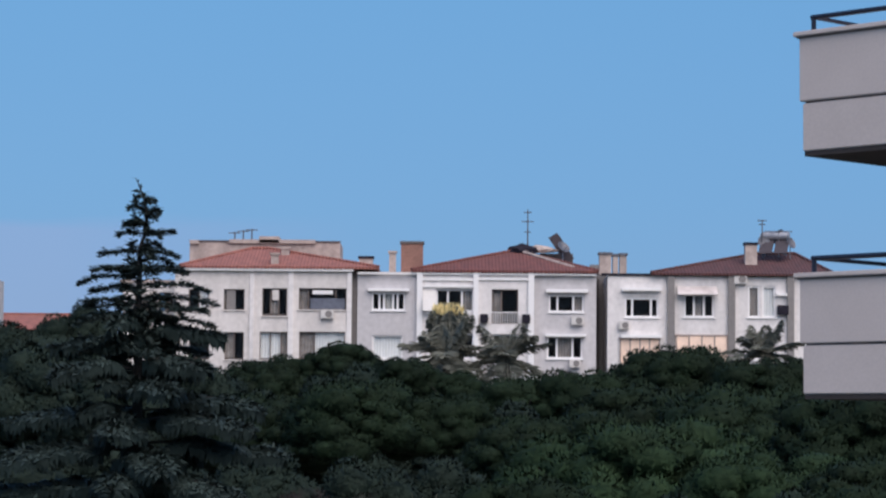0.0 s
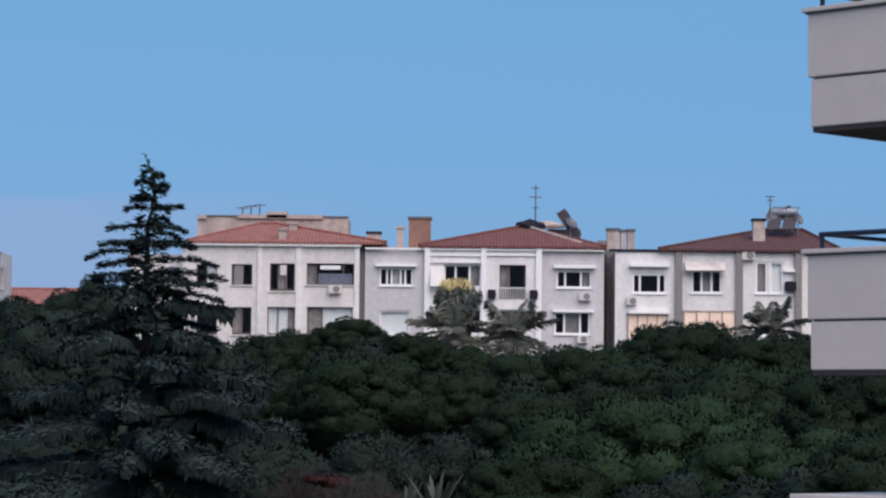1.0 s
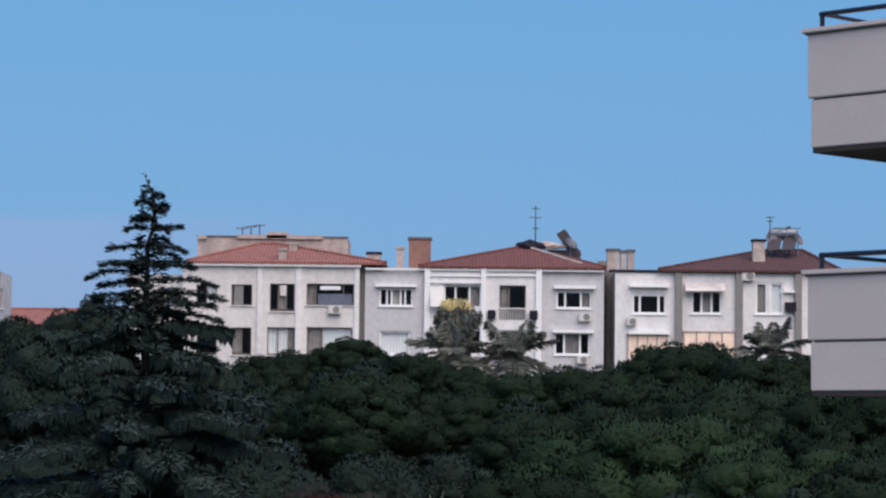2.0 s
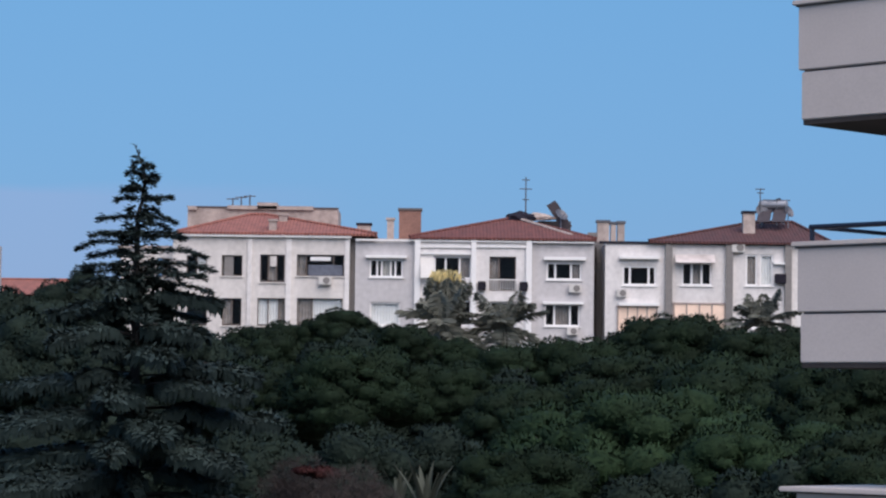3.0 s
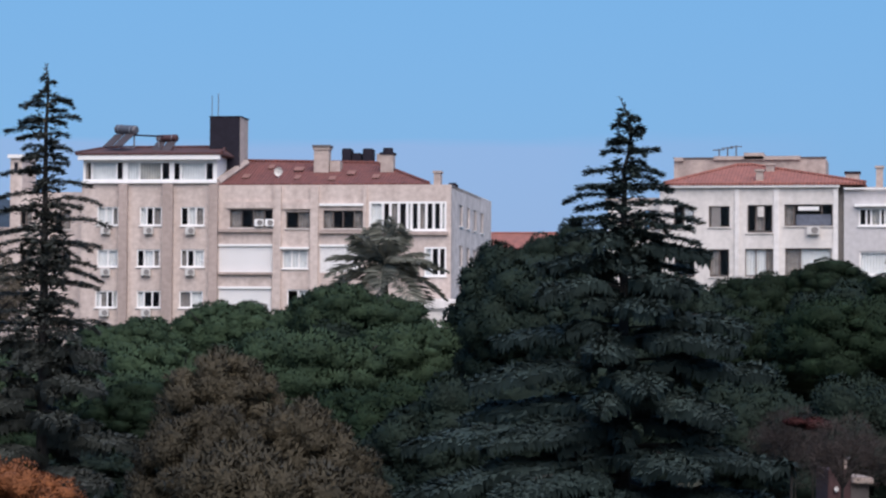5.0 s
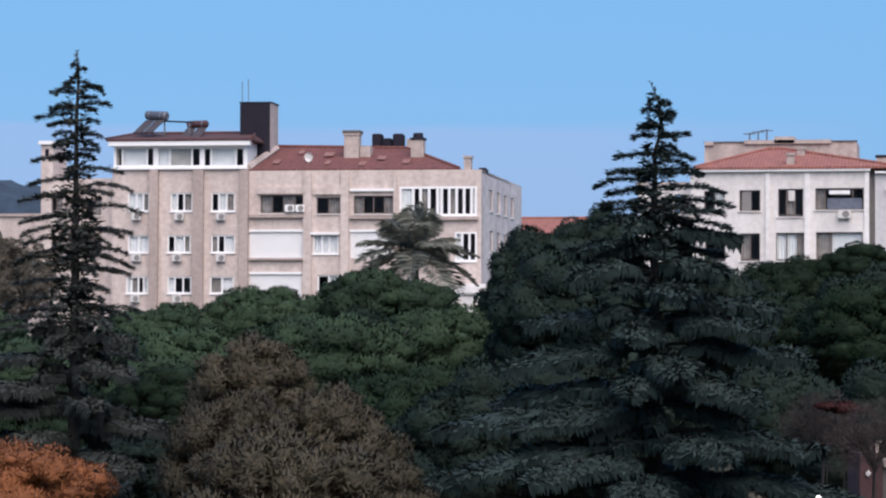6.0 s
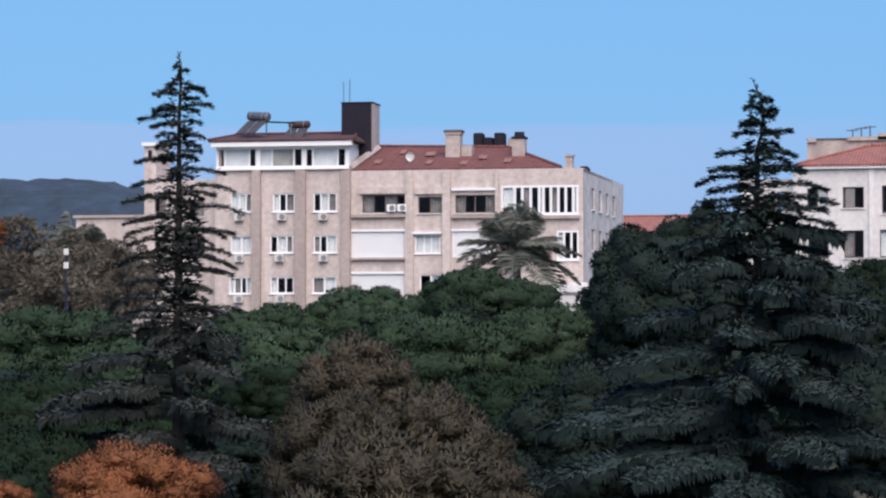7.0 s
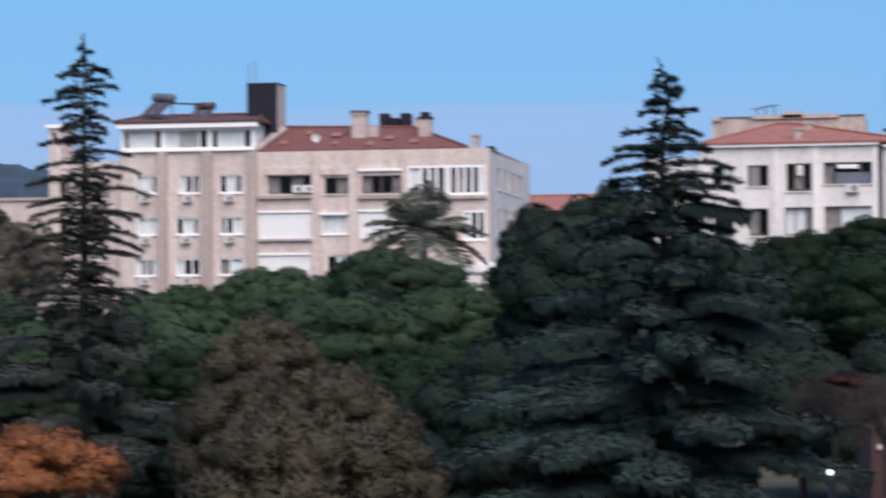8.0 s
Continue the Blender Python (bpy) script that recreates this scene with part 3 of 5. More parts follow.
part("roof_store", boxed(*(6.42, 8.59, 19.01, 20.13)[:2], 5.0, 8.0, Z1, (6.42, 8.59, 19.01, 20.13)[3]), M_SLAB, h2)

# the white house with grey pilasters
h3 = house("apartment_house", "white apartment house with grey pilasters and peach blinds", WHITE_AT)
U0, U1, Z0, Z1 = 10.58, 25.49, 12.22, 18.39
holes = [(11.68, 13.85, 15.72, 16.99), (11.37, 13.95, 12.78, 14.37), (15.48, 17.41, 15.76, 17.25), (15.00, 18.26, 12.82, 14.60), (19.58, 20.34, 15.78, 17.81), (20.49, 21.36, 15.79, 17.82), (19.63, 21.37, 13.06, 14.87)]
part("front_wall", pierced_wall(U0, U1, BASE, Z1, holes), M_WHITE, h3)
shell(h3, U0, U1, BASE, Z1, DEEP, M_GREY)
specs = ([(0.8, None), (2, None), (0.8, None)], [(1, P), (1, P), (1, P)], [(1, None), (1, B), (1, None)], [(1, P), (1, P), (1, P), (1, P)], [(1, B)], [(1, C)], [(1, None), (1, None)])
for k, (rect, cells) in enumerate(zip(holes, specs)):
    window(h3, rect, cells, M_PINK_DEEP if k in (1, 3) else M_TRIM, 0.06 if k in (1, 3) else 0.12, 0.12)
for rect in ((14.42, 14.86, 12.27, 18.44), (18.30, 18.74, 12.32, 18.49), (22.08, 22.51, 12.37, 18.54)):
    part("pilaster", boxed(rect[0], rect[1], -0.3, -0.003, BASE, rect[3] - 0.05), M_COLUMN, h3)
for rect in ((11.49, 14.03, 17.42, 17.56), (11.44, 14.02, 14.41, 14.55)):
    part("hood", boxed(rect[0], rect[1], -0.4, -0.003, rect[2], rect[3] + 0.04), M_TRIM, h3)
rect = 15.04, 17.58, 17.21, 17.76
bm = bmesh.new()
q = [(rect[0], -0.01, rect[3]), (rect[1], -0.01, rect[3]), (rect[1], -0.7, rect[2]), (rect[0], -0.7, rect[2])]
vs = [bm.verts.new(p) for p in q] + [bm.verts.new((x, y + 0.03, z - 0.05)) for x, y, z in q]
for f in ((0, 1, 2, 3), (7, 6, 5, 4), (0, 3, 7, 4), (1, 5, 6, 2), (3, 2, 6, 7), (0, 4, 5, 1)):
    bm.faces.new([vs[i] for i in f])
part("awning", bm, M_PINK_PALE, h3, "white cloth awning")
for rect, mat in (((11.29, 11.94, 14.95, 15.46), None), ((18.67, 19.50, 17.91, 18.53), None), ((21.44, 22.16, 15.95, 16.57), M_BLACK)):
    air_conditioner(h3, (rect[0] + rect[1]) / 2, rect[2], 0.0, rect[1] - rect[0], rect[3] - rect[2], mat)
for rect, count in (((11.41, 13.91, 12.78, 14.33), 4), ((15.00, 18.26, 12.82, 14.56), 4)):
    step = (rect[1] - rect[0]) / count
    for k in range(count):
        part("drop_blind", boxed(rect[0] + k * step + 0.02, rect[0] + (k + 1) * step - 0.03, -0.1 - 0.015 * (k % 2), -0.07, rect[2], rect[3], bevel=0.01), M_PEACH, h3)
    for k in range(count + 1):
        x = rect[0] + k * step
        part("mullion", boxed(x - 0.045, x + 0.035, -0.17, -0.12, rect[2], rect[3]), M_PINK_DEEP, h3)
    part("blind_rail", boxed(rect[0] - 0.1, rect[1] + 0.1, -0.16, -0.003, rect[3] + 0.005, rect[3] + 0.1), M_PINK_DEEP, h3)
rect = 21.36, 22.08, 17.18, 17.33
part("shelf", boxed(rect[0], rect[1], -0.3, -0.003, rect[2], rect[3]), M_TRIM, h3)
e0, e1, _, ez = 14.53, 25.13, 18.15, 18.44
ra, rb = (20.62, 20.20), (23.24, 20.23)
hip_roof(h3, e0 - 1.2, e1, -0.4, DEEP, ez + 0.14, ((ra[0], 5.0, ra[1]), (rb[0], 5.0, rb[1])), M_ROOF_DARK)
part("parapet", boxed(U0 - 0.4, e0, -0.1, 0.2, Z1, Z1 + 0.16), M_BLACK, h3)
for rect in ((10.14, 10.91, 18.55, 20.01), (11.02, 11.35, 18.56, 19.91), (11.46, 11.90, 18.56, 19.96)):
    chimney(h3, *rect, 1.5, 0.8, M_PARAPET, M_TANK)
chimney(h3, *(19.63, 20.40, 19.17, 20.75), 1.9, 0.8, M_PARAPET, M_BLACK)
g0, g1, _, gz = 9.85, 10.57, 12.21, 18.60
gap = house("passage_wall", "shaded dull grey wall in the gap between houses", WHITE_AT)
part("wall", boxed(g0 - 0.2, g1 + 0.2, 4.0, 4.3, BASE, gz + 0.75), M_COLUMN, gap)
part("downpipe", rod(bmesh.new(), ((g0 + g1) / 2, 3.9, BASE), ((g0 + g1) / 2, 3.9, gz - 0.2), 0.07), M_SLAB, gap)
gap["category"] = "wall"
g0, g1, _, gz = -5.82, -5.46, 12.02, 18.40
gap2 = house("passage_wall", "shaded brownish wall in a narrow gap between houses", WHITE_AT)
part("wall", boxed(g0, g1, 0.5, 0.8, BASE, gz + 0.2), M_COLUMN, gap2)
gap2["category"] = "wall"


# ---- pink apartment house ----
PINK_AT = pose(-32.31, 180.00, 0, 0, 0, 1.8)
h4 = house("apartment_house", "pink-grey rendered apartment house with white windows and red roofs", PINK_AT)
L0, L1, _, LZ = -25.92, -16.21, 7.00, 19.47
holes = [(-24.81, -23.26, 16.54, 17.84), (-21.76, -20.18, 16.53, 17.82), (-18.85, -17.16, 16.51, 17.81), (-24.79, -23.24, 13.66, 14.88), (-21.95, -20.29, 13.66, 14.87), (-18.83, -17.14, 13.65, 14.87),
         (-24.89, -23.26, 10.82, 12.00), (-21.93, -20.23, 10.83, 12.00), (-18.90, -17.21, 10.83, 12.00)]
part("front_wall", pierced_wall(L0, L1, BASE, LZ, holes), M_PINK, h4)
specs = ([(1.3, C), (1, C), (0.9, B)], [(0.8, C), (0.8, None), (1, B)], [(0.9, None), (0.9, C), (1, B)], [(1, C), (1, C)], [(0.8, None), (1, C), (0.7, B)], [(0.8, B), (0.8, None), (1.2, C)],
         [(0.7, C), (0.9, B), (0.7, None), (0.7, C)], [(0.7, C), (0.8, None), (0.8, None)], [(1, B), (1, C)])
for rect, cells in zip(holes, specs):
    window(h4, rect, cells, M_TRIM, 0.09, 0.1)
for rect in holes[:-1]:
    air_conditioner(h4, (rect[0] + rect[1]) / 2 - 0.1, rect[2] - 0.62, 0.0, 0.66, 0.5)
for rect in ((-23.19, -22.58, 7.01, 19.45), (-20.07, -19.35, 7.03, 19.43), (-16.77, -16.17, 7.04, 19.40)):
    part("pilaster", boxed(rect[0], rect[1], -0.35, -0.003, BASE, rect[3] - 0.03), M_PINK_DEEP, h4)
A0, A1, AZ0, AZ1 = -25.85, -16.30, 19.46, 21.36
holes = [(-25.77, -22.92, 19.66, 21.01), (-22.76, -19.60, 19.64, 20.98), (-19.44, -16.50, 19.62, 20.95)]
part("attic_wall", pierced_wall(A0, A1, LZ, AZ1, holes, 0.02, 0.3), M_TRIM, h4, "white attic storey")
for rect, cells in zip(holes, ([(0.8, None), (2.6, C), (0.8, None)], [(1.3, C), (2.2, M_BLIND), (0.9, None)], [(0.8, None), (2.6, C), (0.9, None)])):
    window(h4, rect, cells, M_TRIM, 0.1, 0.1)
part("cornice", boxed(A0 - 0.25, A1 + 0.3, -0.5, 0.018, AZ1 - 0.28, AZ1 + 0.04), M_TRIM, h4)
part("ledge", boxed(A0 - 0.1, A1, -0.25, 0.018, LZ - 0.02, LZ + 0.12), M_TRIM, h4)
ru0, ru1 = (-25.49, 22.25)[0], (-16.79, 22.17)[0]
rz = (-25.08, 22.28)[1]
hip_roof(h4, A0 - 0.4, A1 + 0.5, -0.55, 9.0, AZ1 + 0.18, ((ru0, 4.5, rz), (ru1, 4.5, rz)), M_ROOF_DARK, "attic_roof")
R0, R1, _, RZ = -16.21, 0.08, 7.05, 19.32
holes = [(-15.36, -12.12, 16.38, 17.63), (-11.40, -9.70, 16.33, 17.46), (-8.79, -5.98, 16.32, 17.56), (-16.10, -12.27, 13.30, 15.09), (-11.63, -9.84, 13.56, 14.89), (-9.01, -6.09, 13.29, 15.07),
         (-16.09, -12.41, 10.56, 12.16), (-11.30, -9.71, 10.76, 12.12)]
bay_rect = -5.59, -0.23, 16.15, 18.17
low_rect = -1.74, -0.22, 13.05, 15.05
holes += [bay_rect, low_rect]
part("front_wall", pierced_wall(R0, R1, BASE, RZ, holes), M_PINK, h4)
window(h4, holes[0], [(0.9, B), (0.9, None), (0.9, B), (0.9, None)], M_DARKFRAME, 0.06, 0.18)
window(h4, holes[1], [(1, None), (1, B)], M_DARKFRAME, 0.06, 0.18)
window(h4, holes[2], [(0.8, B), (0.8, None), (0.9, None), (0.8, B)], M_DARKFRAME, 0.06, 0.18)
shutter(h4, holes[3], M_TRIM)
window(h4, holes[4], [(1, C), (0.8, C), (1, C)], M_TRIM, 0.09, 0.12)
shutter(h4, holes[5], M_TRIM)
shutter(h4, holes[6], M_TRIM)
window(h4, holes[7], [(1, None), (1, C)], M_TRIM, 0.09, 0.12)
window(h4, bay_rect, [(1.3, C), (0.7, None), (0.8, B), (0.8, None), (0.4, C), (0.7, None), (0.7, B), (0.7, None), (0.7, None), (0.5, C)], M_TRIM, 0.15, 0.02)
window(h4, low_rect, [(1, C), (1, None), (1, None)], M_TRIM, 0.12, 0.02)
for rect, mat in (((-15.52, -12.04, 17.71, 18.15), M_PINK), ((-11.57, -9.50, 17.65, 18.1), M_PINK), ((-9.03, -5.95, 17.86, 18.03), M_TRIM), ((-11.79, -9.73, 14.89, 15.04), M_TRIM)):
    part("hood", boxed(rect[0], rect[1], -0.22, -0.003, rect[2], rect[3]), mat, h4)
for rect in ((-16.11, -12.27, 16.07, 16.27), (-9.02, -5.78, 15.97, 16.16), (-16.09, -12.26, 13.14, 13.30), (-5.70, -0.11, 15.88, 16.11)):
    part("string_course", boxed(rect[0], rect[1], -0.28, -0.003, rect[2], rect[3]), M_PINK_DEEP, h4)
for rect in ((-12.29, -11.73, 7.06, 19.30), (-9.67, -9.11, 7.08, 19.28), (-5.99, -5.76, 18.13, 19.25)):
    part("pilaster", boxed(rect[0], rect[1], -0.2, -0.003, BASE, rect[3] - 0.03), M_PINK, h4)
rect = -13.59, -12.20, 16.45, 16.96
air_conditioner(h4, rect[0] + 0.35, rect[2], 0.0, 0.62, 0.5, M_TRIM)
air_conditioner(h4, rect[1] - 0.3, rect[2], 0.0, 0.62, 0.5, M_TRIM)
e0, e1, _, ez = -16.21, -1.87, 19.17, 19.32
ra, rb = (-16.20, 21.39), (-6.06, 21.19)
hip_roof(h4, e0 - 0.2, e1 + 0.4, 0.05, 12.0, ez + 0.1, ((ra[0], 5.5, ra[1]), (rb[0], 5.5, rb[1])), M_ROOF)
for u, q, w in ((-14.6, 0.3, 0.5), (-11.2, 0.62, 0.7), (-10.9, 0.25, 0.4), (-8.4, 0.2, 0.5), (-7.3, 0.45, 0.6), (-5.4, 0.28, 0.5), (-13.3, 0.72, 0.4), (-9.4, 0.8, 0.6)):
    bm = boxed(-w / 2, w / 2, -0.45, 0.45, 0.0, 0.05, bevel=0.01)
    bmesh.ops.rotate(bm, verts=bm.verts, cent=(0, 0, 0), matrix=Matrix.Rotation(math.atan2(ra[1] - ez - 0.1, 5.45), 3, "X"))
    bmesh.ops.translate(bm, verts=bm.verts, vec=(u, 0.05 + 5.45 * q, ez + 0.12 + (ra[1] - ez - 0.1) * q * 0.985))
    part("repair_tiles", bm, M_PATCH, h4, "paler repaired tiles")
PD = 21.0
part("flat_roof", boxed(R0, R1, 0.3, PD, RZ - 0.25, RZ - 0.02), M_PARAPET, h4)
bm = bmesh.new()
side = [(4.0 + 3.6 * k, 5.6 + 3.6 * k, 1.0) for k in range(4)]
side_holes = [(a, b, z - 0.75, z + 0.75) for a, b, _ in side for z in (RZ - 1.9, RZ - 4.75, RZ - 7.6)]
bm = pierced_wall(0.3, PD, BASE, RZ, side_holes, 0.0, 0.3)
bmesh.ops.rotate(bm, verts=bm.verts, cent=(0, 0, 0), matrix=Matrix.Rotation(radians(90), 3, "Z"))
bmesh.ops.translate(bm, verts=bm.verts, vec=(R1, 0, 0))
# the western glow on this side is painted by the lighter render
part("side_wall", bm, M_PINK_PALE, h4, "rendered side wall with its glow painted as paler colour")
for a, b, z0, z1 in side_holes:
    w = part("closed_shutter", boxed(R1 - 0.14, R1 - 0.1, a, b, z0, z1), M_PARAPET, h4)
    part("sill", boxed(R1 - 0.09, R1 + 0.1, a - 0.05, b + 0.05, z0 - 0.08, z0 - 0.004), M_TRIM, w)
bm = bmesh.new()
box(bm, L0, L0 + 0.3, 0.3, PD, BASE, LZ)
box(bm, L0 + 0.3, R1 - 0.3, PD - 0.3, PD, BASE, RZ - 0.3)
box(bm, A0, A0 + 0.3, 0.3, 9, LZ, AZ1 - 0.02)
box(bm, A0 + 0.3, A1 - 0.3, 8.7, 9, LZ, AZ1 - 0.02)
part("wall", bm, M_PINK, h4)
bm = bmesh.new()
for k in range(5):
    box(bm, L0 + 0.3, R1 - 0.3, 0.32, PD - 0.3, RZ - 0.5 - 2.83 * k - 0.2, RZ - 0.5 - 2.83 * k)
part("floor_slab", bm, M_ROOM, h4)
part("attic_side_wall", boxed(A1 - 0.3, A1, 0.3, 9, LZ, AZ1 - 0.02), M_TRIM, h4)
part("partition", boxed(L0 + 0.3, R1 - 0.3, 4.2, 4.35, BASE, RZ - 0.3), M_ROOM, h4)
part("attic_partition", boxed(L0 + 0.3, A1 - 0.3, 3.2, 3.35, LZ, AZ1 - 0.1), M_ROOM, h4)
rect = -17.52, -15.36, 21.55, 24.30
tower = part("lift_tower", boxed(rect[0], rect[1], 3.0, 5.5, LZ, rect[3]), M_PARAPET, h4)
part("cladding", boxed(rect[0] - 0.02, rect[1] - 0.02, 2.94, 2.997, LZ, rect[3] - 0.01), M_BLACK, tower, "black sheet cladding")
part("tower_cap", boxed(rect[0] - 0.06, rect[1] + 0.06, 2.9, 5.56, rect[3] + 0.002, rect[3] + 0.07), M_BLACK, tower)
for x, z in ((-17.64, 25.91), (-17.19, 26.07)):
    bm = rod(bmesh.new(), (x, 4.0, rect[3]), (x, 4.0, z), 0.03, sides=5)
    part("antenna_mast", bm, M_TANK, h4)
chimney(h4, *(-10.08, -9.03, 19.50, 22.12), 3.0, 0.9, M_PARAPET, M_PARAPET)
chimney(h4, *(-5.34, -4.46, 19.47, 21.76), 3.0, 0.9, M_PARAPET, M_BLACK)
part("roof_hatch", boxed(*(-0.53, 0.18, 19.15, 19.57)[:2], 2.0, 2.8, *(-0.53, 0.18, 19.15, 19.57)[2:], bevel=0.12), M_BLACK, h4)
chimney(h4, *(-1.44, -0.97, 19.19, 20.40), 2.0, 0.8, M_PARAPET, M_PARAPET)
for rect in ((-8.67, -8.02, 20.68, 22.29), (-7.94, -7.29, 20.68, 21.96), (-7.17, -6.47, 20.67, 22.28)):
    part("roof_tank", boxed(rect[0], rect[1], 6.0, 7.2, rect[2], rect[3], bevel=0.06), M_BLACK, h4)
part("roof_store", boxed(-9.0, -8.25, 3.2, 4.2, 20.3, 21.2, bevel=0.02), M_PARAPET, h4, "pale rendered block beside a chimney")
part("roof_box", boxed(-6.4, -5.9, 7.4, 8.1, 20.0, 22.0, bevel=0.03), M_PARAPET, h4)
part("chimney_lip", boxed(-10.2, -8.9, 2.88, 4.02, 22.123, 22.3, bevel=0.03), M_SLAB, h4)
part("chimney_pot", rod(bmesh.new(), (-4.9, 3.45, 21.763), (-4.9, 3.45, 22.1), 0.38, 0.34, 12), M_BLACK, h4)
part("mortar_verge", rod(bmesh.new(), (-16.3, 0.15, 19.5), (-15.2, 4.4, 21.2), 0.3, 0.22, 6), M_PARAPET, h4, "pale mortar along the roof edge")
bm = bmesh.new()
dish = -12.27, 20.25
rings = []
for r, d in ((0.0, 0.12), (0.13, 0.1), (0.23, 0.06), (0.3, 0.0)):
    rings.append([bm.verts.new((dish[0] + r * math.cos(k * math.tau / 16), 1.4 + d, dish[1] + 0.1 + r * math.sin(k * math.tau / 16) * 1.1)) for k in range(16)])
for a, b in zip(rings[1:], rings[2:]):
    for k in range(16):
        bm.faces.new((a[k], a[(k + 1) % 16], b[(k + 1) % 16], b[k]))
bm.faces.new(rings[1][::-1])
for v in rings[0]:
    bm.verts.remove(v)
rod(bm, (dish[0], 1.55, dish[1] - 0.7), (dish[0], 1.5, dish[1]), 0.03, sides=6)
part("satellite_dish", bm, M_UNIT, h4, "white satellite dish")

rect = -2.00, 1.81, 7.11, 11.58
terrace = part("terrace", boxed(rect[0], rect[1] - 0.3, -2.2, -0.003, BASE, rect[3] - 0.9, bevel=0.1), M_CREAM, h4, "pale corner terrace with a parapet")
part("terrace_parapet", boxed(rect[0] - 0.15, rect[1] - 0.15, -2.4, -0.003, rect[3] - 0.86, rect[3] - 0.1, bevel=0.12), M_WHITE, terrace)
# the block that adjoins the pink house
h5 = house("apartment_house", "pale pink apartment block with a narrow stair turret", PINK_AT)
rect = -31.41, -26.09, 6.97, 18.92
holes = [(-30.65, -29.82, 16.61, 17.72), (-28.17, -27.02, 16.32, 17.51), (-30.63, -29.80, 13.74, 14.93), (-28.15, -27.00, 13.54, 14.73)]
part("front_wall", pierced_wall(rect[0], rect[1] - 0.01, BASE, rect[3], holes, 1.0, 1.3), M_PINK, h5)
for hole in holes:
    window(h5, hole, [(1, None), (1, B)], M_DARKFRAME, 0.07, 0.1, y=1.0)
bm = bmesh.new()
box(bm, rect[0], rect[0] + 0.3, 1.3, 14, BASE, rect[3])
box(bm, rect[0] + 0.3, rect[1] - 0.01, 13.7, 14, BASE, rect[3])
box(bm, rect[0] + 0.3, rect[1] - 0.01, 1.3, 13.7, rect[3] - 0.2, rect[3] - 0.01)
part("wall", bm, M_PINK, h5)
rect = -31.49, -30.62, 18.54, 21.34
part("turret", boxed(rect[0], rect[1], 1.2, 4.5, rect[2], rect[3]), M_PINK, h5)
part("turret_cap", boxed(rect[0] - 0.15, rect[1] + 0.15, 1.0, 4.7, rect[3], rect[3] + 0.25), M_TRIM, h5)
part("turret_window", boxed(rect[0] + 0.3, rect[1] - 0.3, 1.17, 1.198, rect[3] - 0.95, rect[3] - 0.3), M_BLACK, h5)

# low pink building and red-roofed house in the distance
h6 = house("low_building", "low salmon-pink flat-roofed building behind dusty trees", PINK_AT)
rect = -40.97, -35.58, 6.87, 16.86
part("front_wall", pierced_wall(rect[0], rect[1], BASE, rect[3], [], 14.0, 14.4), M_PINK, h6)
part("roof", boxed(rect[0] - 0.2, rect[1] + 0.2, 13.8, 22, rect[3], rect[3] + 0.2), M_PINK_DEEP, h6)
x, y, z = -39.41, 246.87, 19.01
h7 = thing("red_roofed_house", pose(x, y, 4.5), "distant house with an orange-red tiled roof", "house", "apartment houses", lift=4.5)
part("wall", boxed(-5, 6, 0, 8, 4.5, z - 1.6), M_PINK, h7)
hip_roof(h7, -5.4, 6.4, -0.4, 8.4, z - 1.45, ((-4.5, 4, z + 0.1), (5.5, 4, z + 0.1)), M_ROOF_PALE)

# ---- things on the roofs ----
for (x, y, z, s, turn, tank, label) in (
        (-55.98, 181.52, 22.05, 1.05, -28, M_TANK, "grey solar water heater with a tilted tank on the attic roof"),
        (-53.0, 181.9, 21.7, 0.85, -14, M_MAROON, "small dark red solar water heater on the dark attic roof"),
        (21.76, 175.66, 20.01, 1.0, -15, M_STEEL, "solar water heater with a pale tank on the red roof")):
    solar_heater(pose(x, y, z), s, turn, label, tank, 0.07 if tank is M_TANK else 0.0)


def satellite_dish(at, size, turn, tilt, label):
    """A round dish on a short pole, with its feed arm."""
    d = thing("satellite_dish", at @ pose(0, 0, 0, 0, 0, turn), label, "satellite dish", "roof dishes")
    part("pole", rod(bmesh.new(), (0, 0, -0.4), (0, 0, size), 0.035, sides=6), M_STEEL, d)
    bm = bmesh.new()
    rings = []
    for r, h in ((0.05, 0.17), (0.4, 0.14), (0.75, 0.07), (1.0, 0.0)):
        rings.append([bm.verts.new((r * size * 0.55 * math.cos(k * math.tau / 18), h * size, r * size * 0.6 * math.sin(k * math.tau / 18))) for k in range(18)])
    for a, b in zip(rings, rings[1:]):
        for k in range(18):
            bm.faces.new((a[k], a[(k + 1) % 18], b[(k + 1) % 18], b[k]))
    bm.faces.new(rings[0][::-1])
    bmesh.ops.rotate(bm, verts=bm.verts, cent=(0, 0, 0), matrix=Matrix.Rotation(radians(tilt), 3, "X"))
    bmesh.ops.translate(bm, verts=bm.verts, vec=(0, -0.1, size))
    part("dish", bm, M_TANK, d)
    part("feed_arm", rod(bmesh.new(), (0, -0.1, size * 0.6), (0, -0.55 * size, size * 1.05), 0.02, sides=5), M_STEEL, d)
    return d


for (x, y, z, size, turn, tilt, label) in (
        (7.87, 175.82, 19.70, 0.8, 35, -40, "pale satellite dish beside a roof store"),
        (21.03, 175.75, 20.16, 0.75, 10, -25, "white satellite dish on the red roof"),
        (22.08, 176.12, 20.35, 0.95, -60, -30, "grey satellite dish among roof clutter"),
        (22.75, 175.53, 20.16, 0.7, 40, -25, "pale satellite dish near the roof edge")):
    satellite_dish(pose(x, y, z), size, turn, tilt, label)


